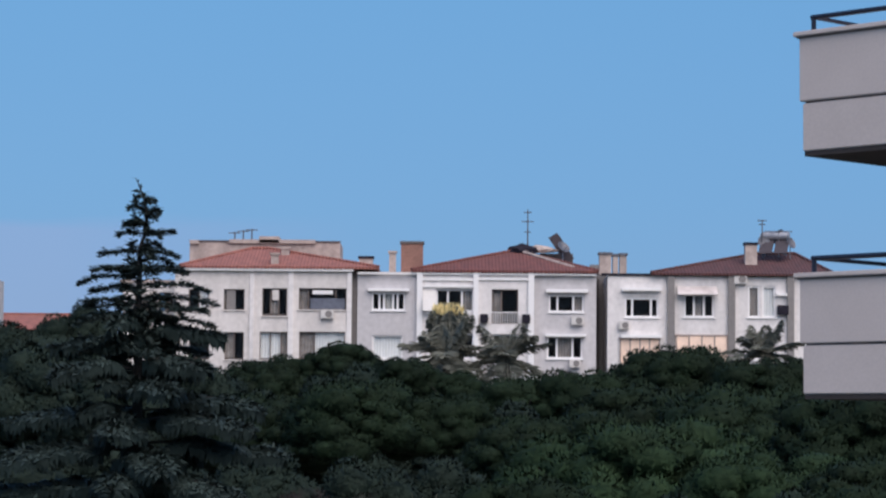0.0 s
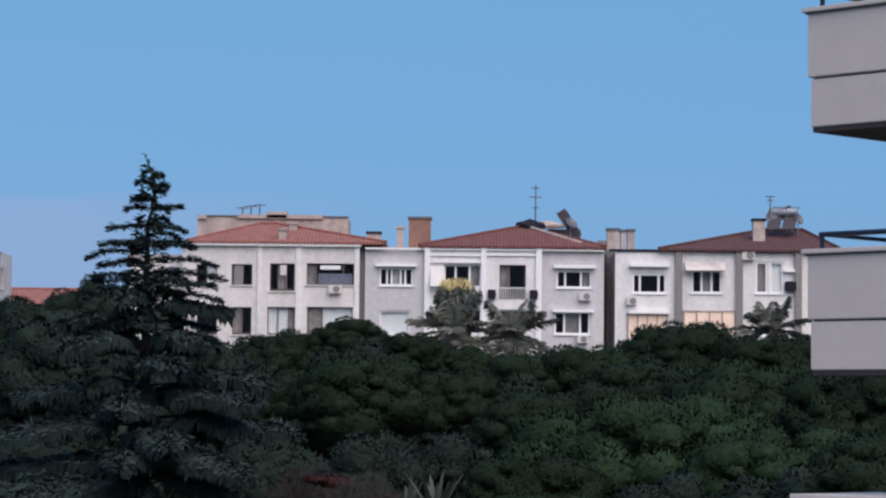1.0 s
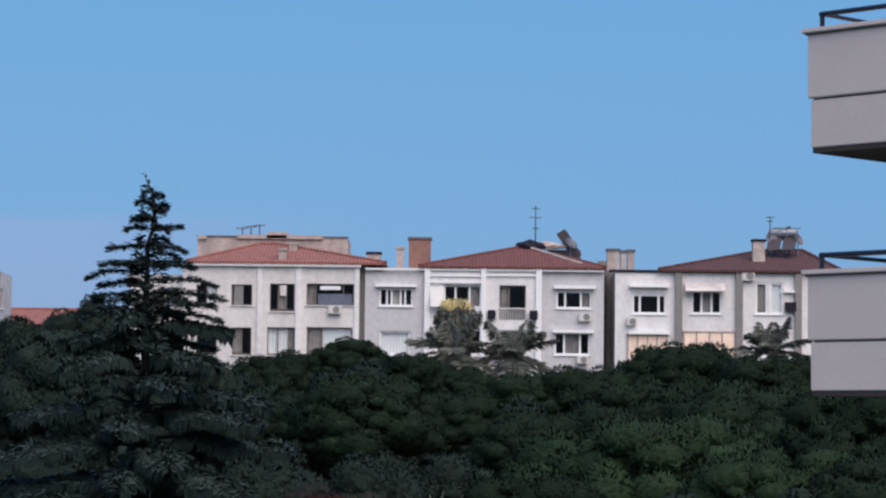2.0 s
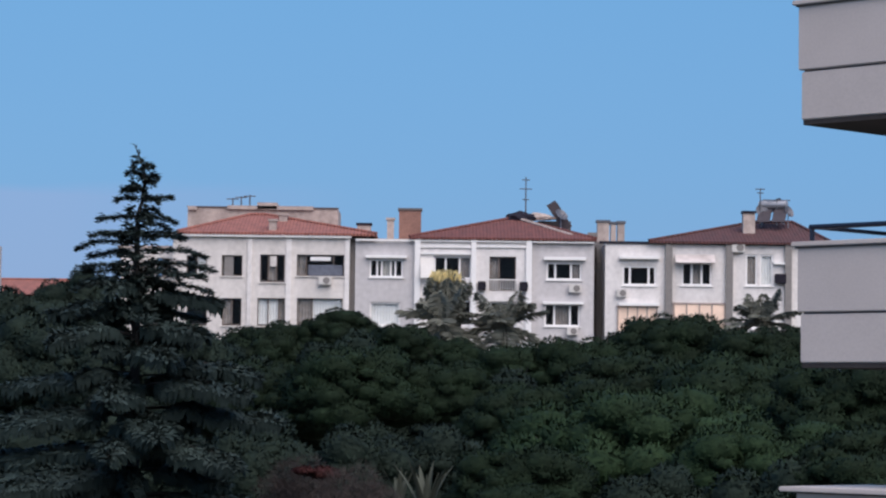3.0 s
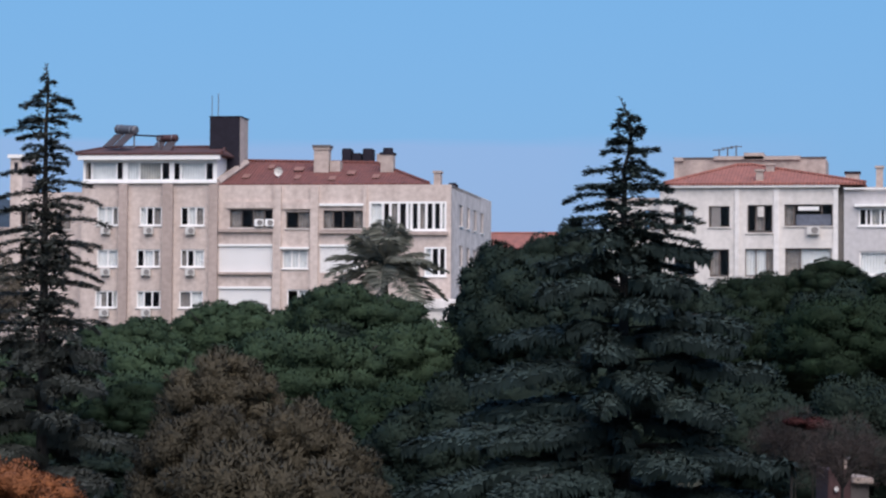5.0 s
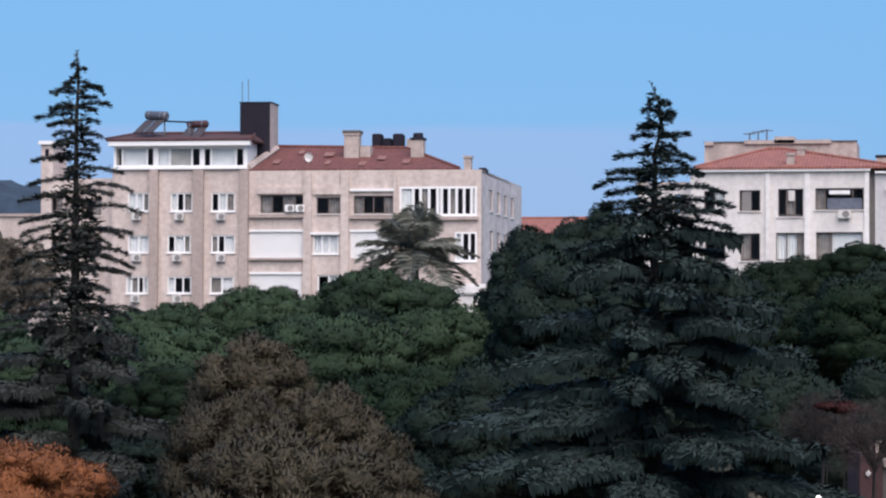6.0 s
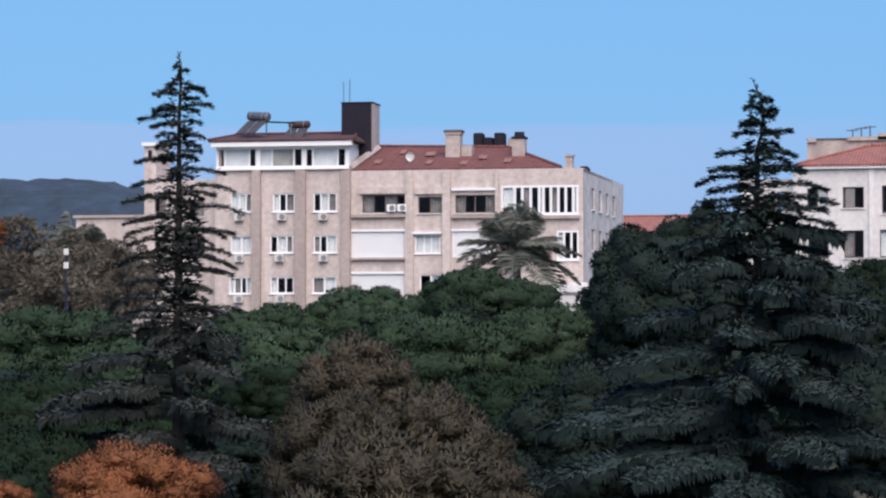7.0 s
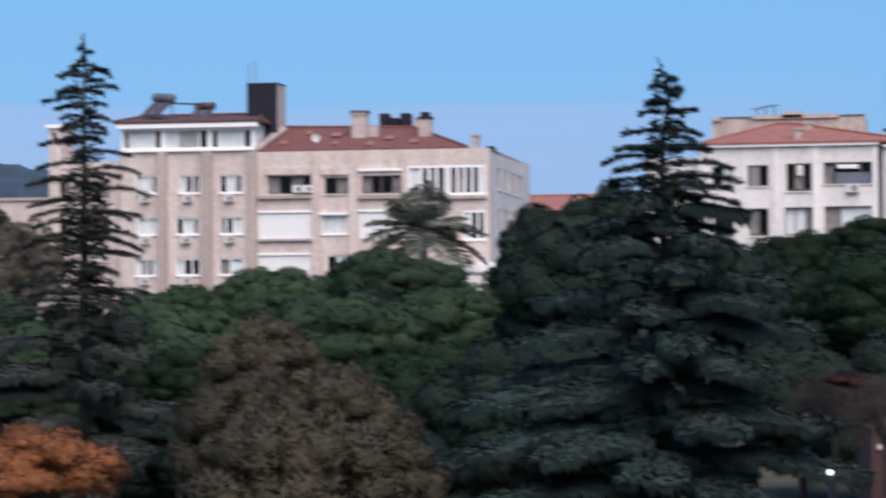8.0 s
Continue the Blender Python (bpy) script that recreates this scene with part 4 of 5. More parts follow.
def mast(at, height, arms, label):
    m = thing("antenna", at, label, "antenna", "roof antennas")
    part("pole", rod(bmesh.new(), (0, 0, -0.4), (0, 0, height), 0.055, 0.035, sides=6), M_TANK, m)
    for h, w in arms:
        bm = rod(bmesh.new(), (-w, 0, h), (w, 0.1, h), 0.036, sides=5)
        for k in range(5):
            x = -w + 2 * w * k / 4
            rod(bm, (x, -0.15, h), (x, 0.2, h), 0.014, sides=4)
        part("arm", bm, M_TANK, m)
    return m


x, y, z = 5.59, 176.91, 20.64
mast(pose(x, y, z), 2.4, ((2.2, 0.25), (1.6, 0.4), (0.9, 0.2)), "thin steel television antenna on the roof ridge")
x, y, z = 20.95, 175.76, 20.68
mast(pose(x, y, z), 1.7, ((1.65, 0.3), (1.4, 0.2)), "short dark antenna mast above the red roof")
x, y, z = 22.01, 175.63, 20.61
pipe = thing("roof_pipe", pose(-55.4, 181.3, 22.5), "dark insulated pipe between two water heaters", "pipe")
part("run", rod(bmesh.new(), (0, 0, 0.5), (2.3, 0.3, 0.4), 0.06, sides=8), M_BLACK, pipe)
for px in (0.3, 2.0):
    part("stand", rod(bmesh.new(), (px, px * 0.13, -0.35), (px, px * 0.13, 0.46), 0.035, sides=6), M_STEEL, pipe)
mast(pose(x, y, z), 1.1, ((1.0, 0.9),), "low antenna with a long arm on the red roof")
x, y, z = 5.47, 176.42, 20.23
heap = thing("roof_tarpaulin", pose(x, y, z), "black crumpled sheeting heaped on the roof ridge", "tarpaulin")
bm = bmesh.new()
bmesh.ops.create_icosphere(bm, subdivisions=3, radius=1.0)
for v in bm.verts:
    n = 1 + 0.35 * noise.noise(v.co * 2.2)
    v.co = Vector((v.co.x * 1.15 * n, v.co.y * 0.5 * n, max(v.co.z, -0.3) * (0.42 - 0.2 * v.co.x) * n))
part("sheet", bm, M_BLACK, heap)
x, y, z = 6.58, 176.48, 20.30
pale = thing("roof_tarpaulin", pose(x, y, z), "pale grey sheeting over the roof ridge", "tarpaulin")
bm = bmesh.new()
bmesh.ops.create_icosphere(bm, subdivisions=3, radius=1.0)
for v in bm.verts:
    n = 1 + 0.35 * noise.noise(v.co * 2.6)
    v.co = Vector((v.co.x * 0.95 * n, v.co.y * 0.4 * n, max(v.co.z, -0.5) * (0.3 - 0.1 * v.co.x) * n))
part("sheet", bm, M_PARAPET, pale)
x, y, z = 8.41, 176.40, 19.50
panel = thing("solar_collector", pose(x, y, z), "dark solar collector leaning steeply on the roof", "solar collector", "roof water heaters")
for name, rect, material in (("collector", (-0.3, 0.3, -0.06, 0.06, 0.1, 2.15), M_PANEL), ("frame", (-0.34, -0.3, -0.08, 0.08, 0.1, 2.2), M_TANK), ("frame", (0.3, 0.34, -0.08, 0.08, 0.1, 2.0), M_TANK)):
    bm = boxed(*rect, bevel=0.01)
    bmesh.ops.rotate(bm, verts=bm.verts, cent=(0, 0, 0), matrix=Matrix.Rotation(radians(-33), 3, "Y"))
    part(name, bm, material, panel)
part("strut", rod(bmesh.new(), (0.1, 0.5, -0.3), (-0.75, 0.06, 1.2), 0.03, sides=6), M_TANK, panel)

# ---- the near building: balconies at the right hand ----
CORNER = (4.276, 31.96)
near = thing("apartment_building", pose(CORNER[0], CORNER[1], 0.4, 0, 0, -45.4), "pinkish grey apartment building with parapet balconies", "building", lift=0.4)
ALONG, OUT = 6.0, 1.6
for top in (12.88, 9.98, 7.07):
    railed = top > 8.0
    upper = boxed(-0.03, ALONG, 0.0, OUT, top - 0.84, top - 0.06, bevel=0.012)
    bal = part("balcony", upper, M_BALCONY, near)
    part("parapet_foot", boxed(0.012, ALONG, 0.012, OUT, top - 1.44, top - 0.865, bevel=0.012), M_BALCONY, bal)
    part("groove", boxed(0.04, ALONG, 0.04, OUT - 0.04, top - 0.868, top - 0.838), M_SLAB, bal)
    # soffit darkness is painted, far below the balcony render
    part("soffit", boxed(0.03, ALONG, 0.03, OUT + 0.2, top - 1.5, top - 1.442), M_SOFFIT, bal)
    part("coping", boxed(-0.09 if railed else -0.2, ALONG, -0.05 if railed else -0.12, OUT + 0.05, top - 0.058, top, bevel=0.01), M_BALCONY, bal)
    # dark strip in place of the shadow that the coping casts
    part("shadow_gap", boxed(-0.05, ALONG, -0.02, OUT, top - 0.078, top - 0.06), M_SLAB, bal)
    if not railed:
        continue
    bm = bmesh.new()
    rod(bm, (0.1, 0.12, top), (0.1, 0.12, top + 0.2), 0.03)
    rod(bm, (0.07, 0.12, top + 0.18), (ALONG, 0.12, top + 0.18), 0.032)
    rod(bm, (0.1, 0.12, top + 0.18), (0.1, OUT, top + 0.18), 0.026)
    for k in range(1, 4):
        rod(bm, (0.1 + 1.6 * k, 0.12, top), (0.1 + 1.6 * k, 0.12, top + 0.18), 0.024)
    part("rail", bm, M_RAIL, bal, "dark painted tube rail")
# shade behind the balconies is painted by the body's dark colour
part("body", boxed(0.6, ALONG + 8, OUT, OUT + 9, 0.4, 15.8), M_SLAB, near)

# ---- trees ----
rng = np.random.default_rng(5)


def cards_mesh(name, base, axis, length, width, material, hang=0.0, tri=False, facing=None, core=None, shade=None):
    """Leaves or needle tufts: one small pointed blade each, turned towards facing and rounded off towards shade if given."""
    n = len(base)
    axis = axis / np.linalg.norm(axis, axis=1, keepdims=True)
    side = np.cross(axis, rng.normal(size=(n, 3)) if facing is None else facing)
    side /= np.linalg.norm(side, axis=1, keepdims=True) + 1e-9
    length, width = np.asarray(length)[:, None], np.asarray(width)[:, None]
    mid = base + axis * length * 0.5
    tip = base + axis * length
    tip[:, 2] -= hang * length[:, 0]
    if shade is not None:
        back = np.sum(np.cross(side, tip - base) * shade, axis=1) < 0
        side[back] *= -1
    if tri:
        verts = np.stack([base - side * width * 0.5, base + side * width * 0.5, tip], 1).reshape(-1, 3)
    else:
        verts = np.stack([base, mid + side * width * 0.5, tip, mid - side * width * 0.5], 1).reshape(-1, 3)
    faces = np.arange(len(verts)).reshape(n, -1)
    normals = None if shade is None else np.repeat(unit(shade), len(verts) // n, axis=0)
    me = bpy.data.meshes.new(name)
    verts, faces = verts.tolist(), faces.tolist()
    if core is not None:
        faces += (core[1] + len(verts)).tolist()
        verts += core[0].tolist()
    me.from_pydata(verts, [], faces)
    me.materials.append(material)
    if normals is not None:
        if core is not None:
            normals = np.concatenate([normals, core[2]])
        me.shade_smooth()
        me.normals_split_custom_set_from_vertices(normals.tolist())
    return me


def pad_cores(c, pr, pad, fill):
    """The leafy mass inside each pad: a lumpy closed form under its tufts."""
    bm = bmesh.new()
    bmesh.ops.create_icosphere(bm, subdivisions=2, radius=1.0)
    v = np.array([p.co[:] for p in bm.verts])
    f = np.array([[p.index for p in face.verts] for face in bm.faces])
    bm.free()
    lump = np.array([[1 + 0.2 * noise.noise(Vector(p * 2.2 + q)) for p in v] for q in c])[:, :, None]
    verts = c[:, None, :] + v[None] * lump * (fill * pr)[:, None, None] * np.array([1, 1, pad])
    round_off = np.tile(unit(v / np.array([1, 1, pad])), (len(c), 1))
    return verts.reshape(-1, 3), (f[None] + (np.arange(len(c)) * len(v))[:, None, None]).reshape(-1, 3), round_off


def unit(v):
    return v / (np.linalg.norm(v, axis=1, keepdims=True) + 1e-9)


def puffs(count, radius, flat, puff, tufts, length, width, material, name, low=-0.15, upward=0.5, pad=0.5, lob=0.14, scatter=False, lie=0.0, hills=2.1):
    """A crown of many rounded, flattened pads of foliage over a dome, with dark gaps between them."""
    d = unit(rng.normal(size=(count * 12, 3)))
    d = d[d[:, 2] > low]
    keep = []
    for i in range(len(d)):
        if all(np.sum((d[i] - d[j]) ** 2) > (1.15 * puff) ** 2 for j in keep):
            keep.append(i)
        if len(keep) >= count * 0.7:
            break
    outer = d[keep]
    d = np.concatenate([outer, d[-int(count * 0.3):]])
    r = radius * np.concatenate([0.74 + 0.18 * rng.random(len(outer)), 0.35 + 0.25 * rng.random(len(d) - len(outer))])
    if scatter:
        d = unit(rng.normal(size=(count * 12, 3)))
        d = d[d[:, 2] > low][:count]
        r = radius * (0.4 + 0.6 * rng.random(len(d)) ** 0.6)
    turn = np.arctan2(d[:, 1], d[:, 0])
    lobes = 1 + lob * np.sin(3 * turn + rng.random() * 6) + (0.04 if lie else 0.08) * np.sin(7 * turn + rng.random() * 6) + (0.02 if lie else 0.05) * rng.normal(size=len(d))
    # mounds of several pads each, with valleys between them
    start = rng.random(3) * 40
    mound = np.array([noise.noise(Vector(p * hills + start)) for p in d])
    c = d * np.minimum(r * lobes * (1 + 0.3 * mound), 0.93 * radius)[:, None] * np.array([1, 1, flat])
    pr = puff * radius * (0.45 + 1.05 * rng.random(len(c)) ** 1.4)
    squash = pad * (0.75 + 0.6 * rng.random(len(c)))
    n = np.maximum((tufts * (pr / (puff * radius)) ** 2).astype(int), 20)
    k = np.repeat(np.arange(len(c)), n)
    e = unit(rng.normal(size=(len(k), 3)) + np.array([0, 0, 0.35]))
    ragged = np.array([noise.noise(Vector(p)) for p in e * 2.2 + c[k]]) if lie else 0.0
    rough = ((0.75 + 0.34 * rng.random(len(k)) + 0.3 * ragged) if scatter else (0.9 + 0.09 * rng.random(len(k)) + 0.2 * ragged)) if lie else 0.7 + 0.3 * rng.random(len(k)) ** 0.6
    base = c[k] + e * (pr[k] * rough)[:, None] * np.stack([np.ones(len(k)), np.ones(len(k)), squash[k]], 1)
    axis = unit(e * (1 - lie) + np.array([0, 0, upward]) + (0.45 + lie) * rng.normal(size=(len(k), 3)))
    s = 0.7 + 0.6 * rng.random(len(k))
    facing = unit(e + np.array([0, 0, 0.3]) + 0.22 * rng.normal(size=(len(k), 3))) if lie else None
    shade = unit(e + 0.45 * d[k] + 0.2 * rng.normal(size=e.shape)) if lie else None
    return cards_mesh(name, base, axis, length * s, width * s, material, tri=True, facing=facing, core=pad_cores(c, pr, pad, 0.64 if scatter else 0.86) if lie else None, shade=shade)


def limbs_mesh(radius, flat, count=16):
    bm = bmesh.new()
    for _ in range(count):
        a = rng.random() * math.tau
        e = Vector((math.cos(a), math.sin(a), 0.25 + 0.5 * rng.random())) * radius * (0.5 + 0.4 * rng.random())
        e.z *= flat * 1.4
        m = e * 0.45 + Vector((0, 0, -0.1 * radius))
        rod(bm, (0, 0, -0.55 * radius), m, 0.035 * radius, 0.022 * radius, 6)
        rod(bm, m, e, 0.022 * radius, 0.006 * radius, 5)
    me = bpy.data.meshes.new("limb")
    bm.to_mesh(me)
    bm.free()
    me.materials.append(M_BARK)
    return me


def trunk_mesh():
    """A trunk of height one: level rings, a flared foot and a slight sway."""
    bm = bmesh.new()
    rings = []
    for z, r in ((0, 1.5), (0.04, 1.15), (0.15, 1.0), (0.4, 0.85), (0.7, 0.7), (1.0, 0.5)):
        cx, cy = 0.5 * math.sin(z * 5), 0.4 * math.sin(z * 7)
        rings.append([bm.verts.new((cx + r * math.cos(k * math.tau / 10), cy + r * math.sin(k * math.tau / 10), z)) for k in range(10)])
    for a, b in zip(rings, rings[1:]):
        for k in range(10):
            bm.faces.new((a[k], a[(k + 1) % 10], b[(k + 1) % 10], b[k])).smooth = True
    bm.faces.new(rings[-1])
    me = bpy.data.meshes.new("trunk")
    bm.to_mesh(me)
    bm.free()
    me.materials.append(M_BARK)
    return me


TRUNK, BRANCHES = trunk_mesh(), limbs_mesh(4.5, 0.6)
CROWNS = {
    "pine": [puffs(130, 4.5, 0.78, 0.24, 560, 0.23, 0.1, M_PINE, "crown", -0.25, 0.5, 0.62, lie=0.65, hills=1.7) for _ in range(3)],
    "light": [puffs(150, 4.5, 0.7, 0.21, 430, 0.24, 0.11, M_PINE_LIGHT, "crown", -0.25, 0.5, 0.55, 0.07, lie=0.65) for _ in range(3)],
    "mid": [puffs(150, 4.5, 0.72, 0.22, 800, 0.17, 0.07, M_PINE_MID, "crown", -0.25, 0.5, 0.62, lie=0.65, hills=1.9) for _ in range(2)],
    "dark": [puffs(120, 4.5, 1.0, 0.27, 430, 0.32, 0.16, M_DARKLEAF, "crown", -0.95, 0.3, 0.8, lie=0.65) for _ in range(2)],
    "brown": [puffs(260, 4.5, 1.05, 0.17, 330, 0.34, 0.1, M_BROWN, "crown", -0.8, 0.6, 0.85, 0.22, True, lie=0.55) for _ in range(3)],
    "olive": [puffs(110, 4.5, 0.95, 0.14, 110, 0.32, 0.16, M_OLIVE, "crown", -0.8, 0.0, 0.6, 0.2, True) for _ in range(2)],
    "orange": [puffs(110, 4.5, 0.6, 0.24, 420, 0.2, 0.1, M_ORANGE, "crown", -0.3, 0.4, 0.55, 0.2, True, lie=0.4) for _ in range(2)],
    "red": [puffs(40, 4.5, 0.45, 0.3, 160, 0.7, 0.35, M_REDLEAF, "crown", -0.3, 0.3, 0.5, 0.2, True, lie=0.4)],
    "twig": [puffs(60, 4.5, 0.8, 0.25, 160, 0.8, 0.03, M_TWIG, "crown", -0.6, 0.4, 0.8)],
}


def extent(me):
    """How far a crown reaches upwards and sideways, but for its last few leaves."""
    co = np.empty(len(me.vertices) * 3)
    me.vertices.foreach_get("co", co)
    co = co.reshape(-1, 3)
    return float(np.percentile(co[:, 2], 99.7)), float(np.percentile(np.hypot(co[:, 0], co[:, 1]), 97))


REACH = {me: extent(me) for kind in CROWNS.values() for me in kind}
KINDS = {
    "pine": ("pine_tree", "dark green stone pine with a rounded clumped crown", "tree", 0.62),
    "light": ("pine_tree", "fresh green stone pine with a broad clumped crown", "tree", 0.58),
    "mid": ("pine_tree", "green stone pine standing nearer among dark pines", "tree", 0.6),
    "dark": ("broadleaf_tree", "very dark green dense tree before the houses", "tree", 0.95),
    "brown": ("broadleaf_tree", "brown-leaved autumn tree among the pines", "tree", 0.95),
    "olive": ("broadleaf_tree", "dusty grey-brown thinly leaved tree", "tree", 0.95),
    "orange": ("broadleaf_tree", "bright orange autumn tree crown below the conifer", "tree", 0.6),
    "red": ("broadleaf_tree", "small tree with dark red leaves in the shade", "tree", 0.6),
    "twig": ("bare_tree", "leafless purplish brown tree between dark pines", "tree", 0.8),
}


def tree(kind, x, y, top, radius):
    """A tree whose crown, of that radius, ends at the height top."""
    name, label, category, flat = KINDS[kind]
    g = ground_height(x, y)
    me = CROWNS[kind][int(rng.integers(len(CROWNS[kind])))]
    reach, wide = REACH.get(me)
    s = radius / wide
    sz = min(s, (top - g) / ((1.95 if kind == "dark" else 1.6) * reach))
    centre = top - reach * sz
    t = thing(name, pose(x, y, g, 0, 0, rng.random() * 360), label, category, "trees of the park")
    trunk = new("trunk", TRUNK)
    trunk.parent, trunk.scale = t, (0.055 * radius, 0.055 * radius, centre - g)
    trunk.location.z = -0.1
    crown = new("crown", me)
    crown.parent, crown.scale, crown.location.z = t, (s, s, sz), centre - g
    limb = new("limb", BRANCHES)
    limb.parent, limb.scale, limb.location.z = t, (s, s, sz), centre - g
    return t


PLANT = [
    # before the pink house
    ("light", -30.82, 115.98, 10.07, 2.91), ("light", -27.07, 123.06, 10.97, 3.18), ("light", -34.35, 112.89, 9.29, 2.98),
    ("light", -42.06, 107.03, 9.06, 3.87), ("light", -34.71, 98.04, 7.83, 3.07), ("light", -24.41, 103.15, 8.71, 3.79),
    ("light", -27.85, 98.13, 8.15, 3.22), ("light", -21.26, 107.93, 9.08, 3.01), ("light", -20.38, 112.16, 8.86, 2.16), ("dark", -32.32, 117.64, 8.05, 3.34), ("dark", -27.28, 120.96, 9.22, 3.39), ("light", -44.57, 102.75, 8.75, 4.01),
    ("pine", -33.43, 83.56, 6.73, 3.03), ("pine", -34.51, 76.58, 6.31, 2.65), ("light", -27.70, 87.73, 7.08, 2.52),
    ("pine", -17.37, 86.27, 6.92, 3.15), ("pine", -26.18, 67.07, 5.49, 2.58), ("pine", -23.64, 55.15, 5.42, 2.02),
    # between the pink and the cream house
    ("dark", -17.59, 110.61, 12.46, 1.70), ("dark", -16.45, 111.80, 12.83, 1.67), ("dark", -15.18, 112.98, 13.49, 1.68), ("dark", -15.26, 102.88, 11.31, 2.63),
    ("dark", -15.02, 82.65, 7.15, 2.30), ("dark", -12.29, 99.24, 10.34, 2.32), ("dark", -14.68, 68.44, 5.53, 1.77),
    # far end of the park, dusty trees
    ("olive", -52.83, 129.65, 14.04, 2.65), ("olive", -48.90, 129.05, 13.54, 2.32), ("olive", -46.20, 127.91, 12.90, 2.00),
    ("olive", -47.56, 120.99, 11.85, 2.74), ("olive", -53.24, 124.06, 13.38, 2.56),
    # nearer autumn trees
    ("brown", -17.08, 63.75, 7.89, 1.67), ("brown", -13.82, 58.39, 6.76, 1.64), ("brown", -15.36, 55.93, 6.68, 1.47), ("brown", -13.32, 52.33, 5.98, 2.16), ("brown", -12.09, 54.68, 5.43, 1.30),
    ("orange", -14.81, 41.43, 6.22, 1.30), ("orange", -16.45, 39.73, 5.70, 0.54), ("orange", -50.36, 117.68, 13.64, 1.75),
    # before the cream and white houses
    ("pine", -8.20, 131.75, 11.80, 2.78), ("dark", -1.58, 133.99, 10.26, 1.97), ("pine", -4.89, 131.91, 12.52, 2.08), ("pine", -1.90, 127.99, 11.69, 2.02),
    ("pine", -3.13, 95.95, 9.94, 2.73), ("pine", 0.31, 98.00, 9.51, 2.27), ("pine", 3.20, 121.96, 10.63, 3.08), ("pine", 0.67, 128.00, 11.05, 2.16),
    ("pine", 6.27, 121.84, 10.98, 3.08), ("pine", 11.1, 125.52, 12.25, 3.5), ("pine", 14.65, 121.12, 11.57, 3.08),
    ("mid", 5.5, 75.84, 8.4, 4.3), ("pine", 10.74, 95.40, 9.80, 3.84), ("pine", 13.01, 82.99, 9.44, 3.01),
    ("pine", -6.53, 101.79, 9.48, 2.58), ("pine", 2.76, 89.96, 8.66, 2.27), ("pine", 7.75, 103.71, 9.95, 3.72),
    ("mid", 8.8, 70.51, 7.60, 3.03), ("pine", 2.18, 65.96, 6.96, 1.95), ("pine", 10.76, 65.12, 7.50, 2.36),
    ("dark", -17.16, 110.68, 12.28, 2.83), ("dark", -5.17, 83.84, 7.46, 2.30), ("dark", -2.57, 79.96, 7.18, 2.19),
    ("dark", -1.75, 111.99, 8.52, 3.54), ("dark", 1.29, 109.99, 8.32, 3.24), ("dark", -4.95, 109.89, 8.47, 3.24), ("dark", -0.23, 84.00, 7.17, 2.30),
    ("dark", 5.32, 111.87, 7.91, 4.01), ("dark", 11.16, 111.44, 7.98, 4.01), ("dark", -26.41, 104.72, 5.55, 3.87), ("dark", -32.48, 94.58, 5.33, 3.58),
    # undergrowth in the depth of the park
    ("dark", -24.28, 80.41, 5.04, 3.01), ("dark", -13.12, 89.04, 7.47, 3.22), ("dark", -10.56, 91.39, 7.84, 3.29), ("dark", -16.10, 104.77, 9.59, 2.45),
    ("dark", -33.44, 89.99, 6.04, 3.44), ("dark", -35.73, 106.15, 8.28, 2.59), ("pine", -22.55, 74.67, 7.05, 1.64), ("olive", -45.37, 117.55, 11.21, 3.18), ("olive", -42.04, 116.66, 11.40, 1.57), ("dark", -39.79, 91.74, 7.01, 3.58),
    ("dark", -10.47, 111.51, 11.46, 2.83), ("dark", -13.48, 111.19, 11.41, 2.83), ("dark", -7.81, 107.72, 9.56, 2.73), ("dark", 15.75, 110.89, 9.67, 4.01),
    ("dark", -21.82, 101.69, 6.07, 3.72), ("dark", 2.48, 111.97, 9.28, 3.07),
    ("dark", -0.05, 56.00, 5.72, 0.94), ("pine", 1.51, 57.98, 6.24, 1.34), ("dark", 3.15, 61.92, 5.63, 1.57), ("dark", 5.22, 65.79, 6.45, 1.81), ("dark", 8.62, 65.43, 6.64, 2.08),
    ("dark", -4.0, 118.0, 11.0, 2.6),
    ("pine", -29.6, 83.5, 6.6, 2.8), ("light", -25.1, 124.0, 10.35, 2.1), ("red", -2.76, 64.0, 6.5, 0.45), ("red", -3.15, 63.6, 6.5, 0.3),
    ("twig", -3.36, 65.91, 6.69, 1.11), ("twig", -1.92, 59.97, 6.63, 1.14),
]
for kind, x, y, top, radius in PLANT:
    tree(kind, x, y, top, radius)


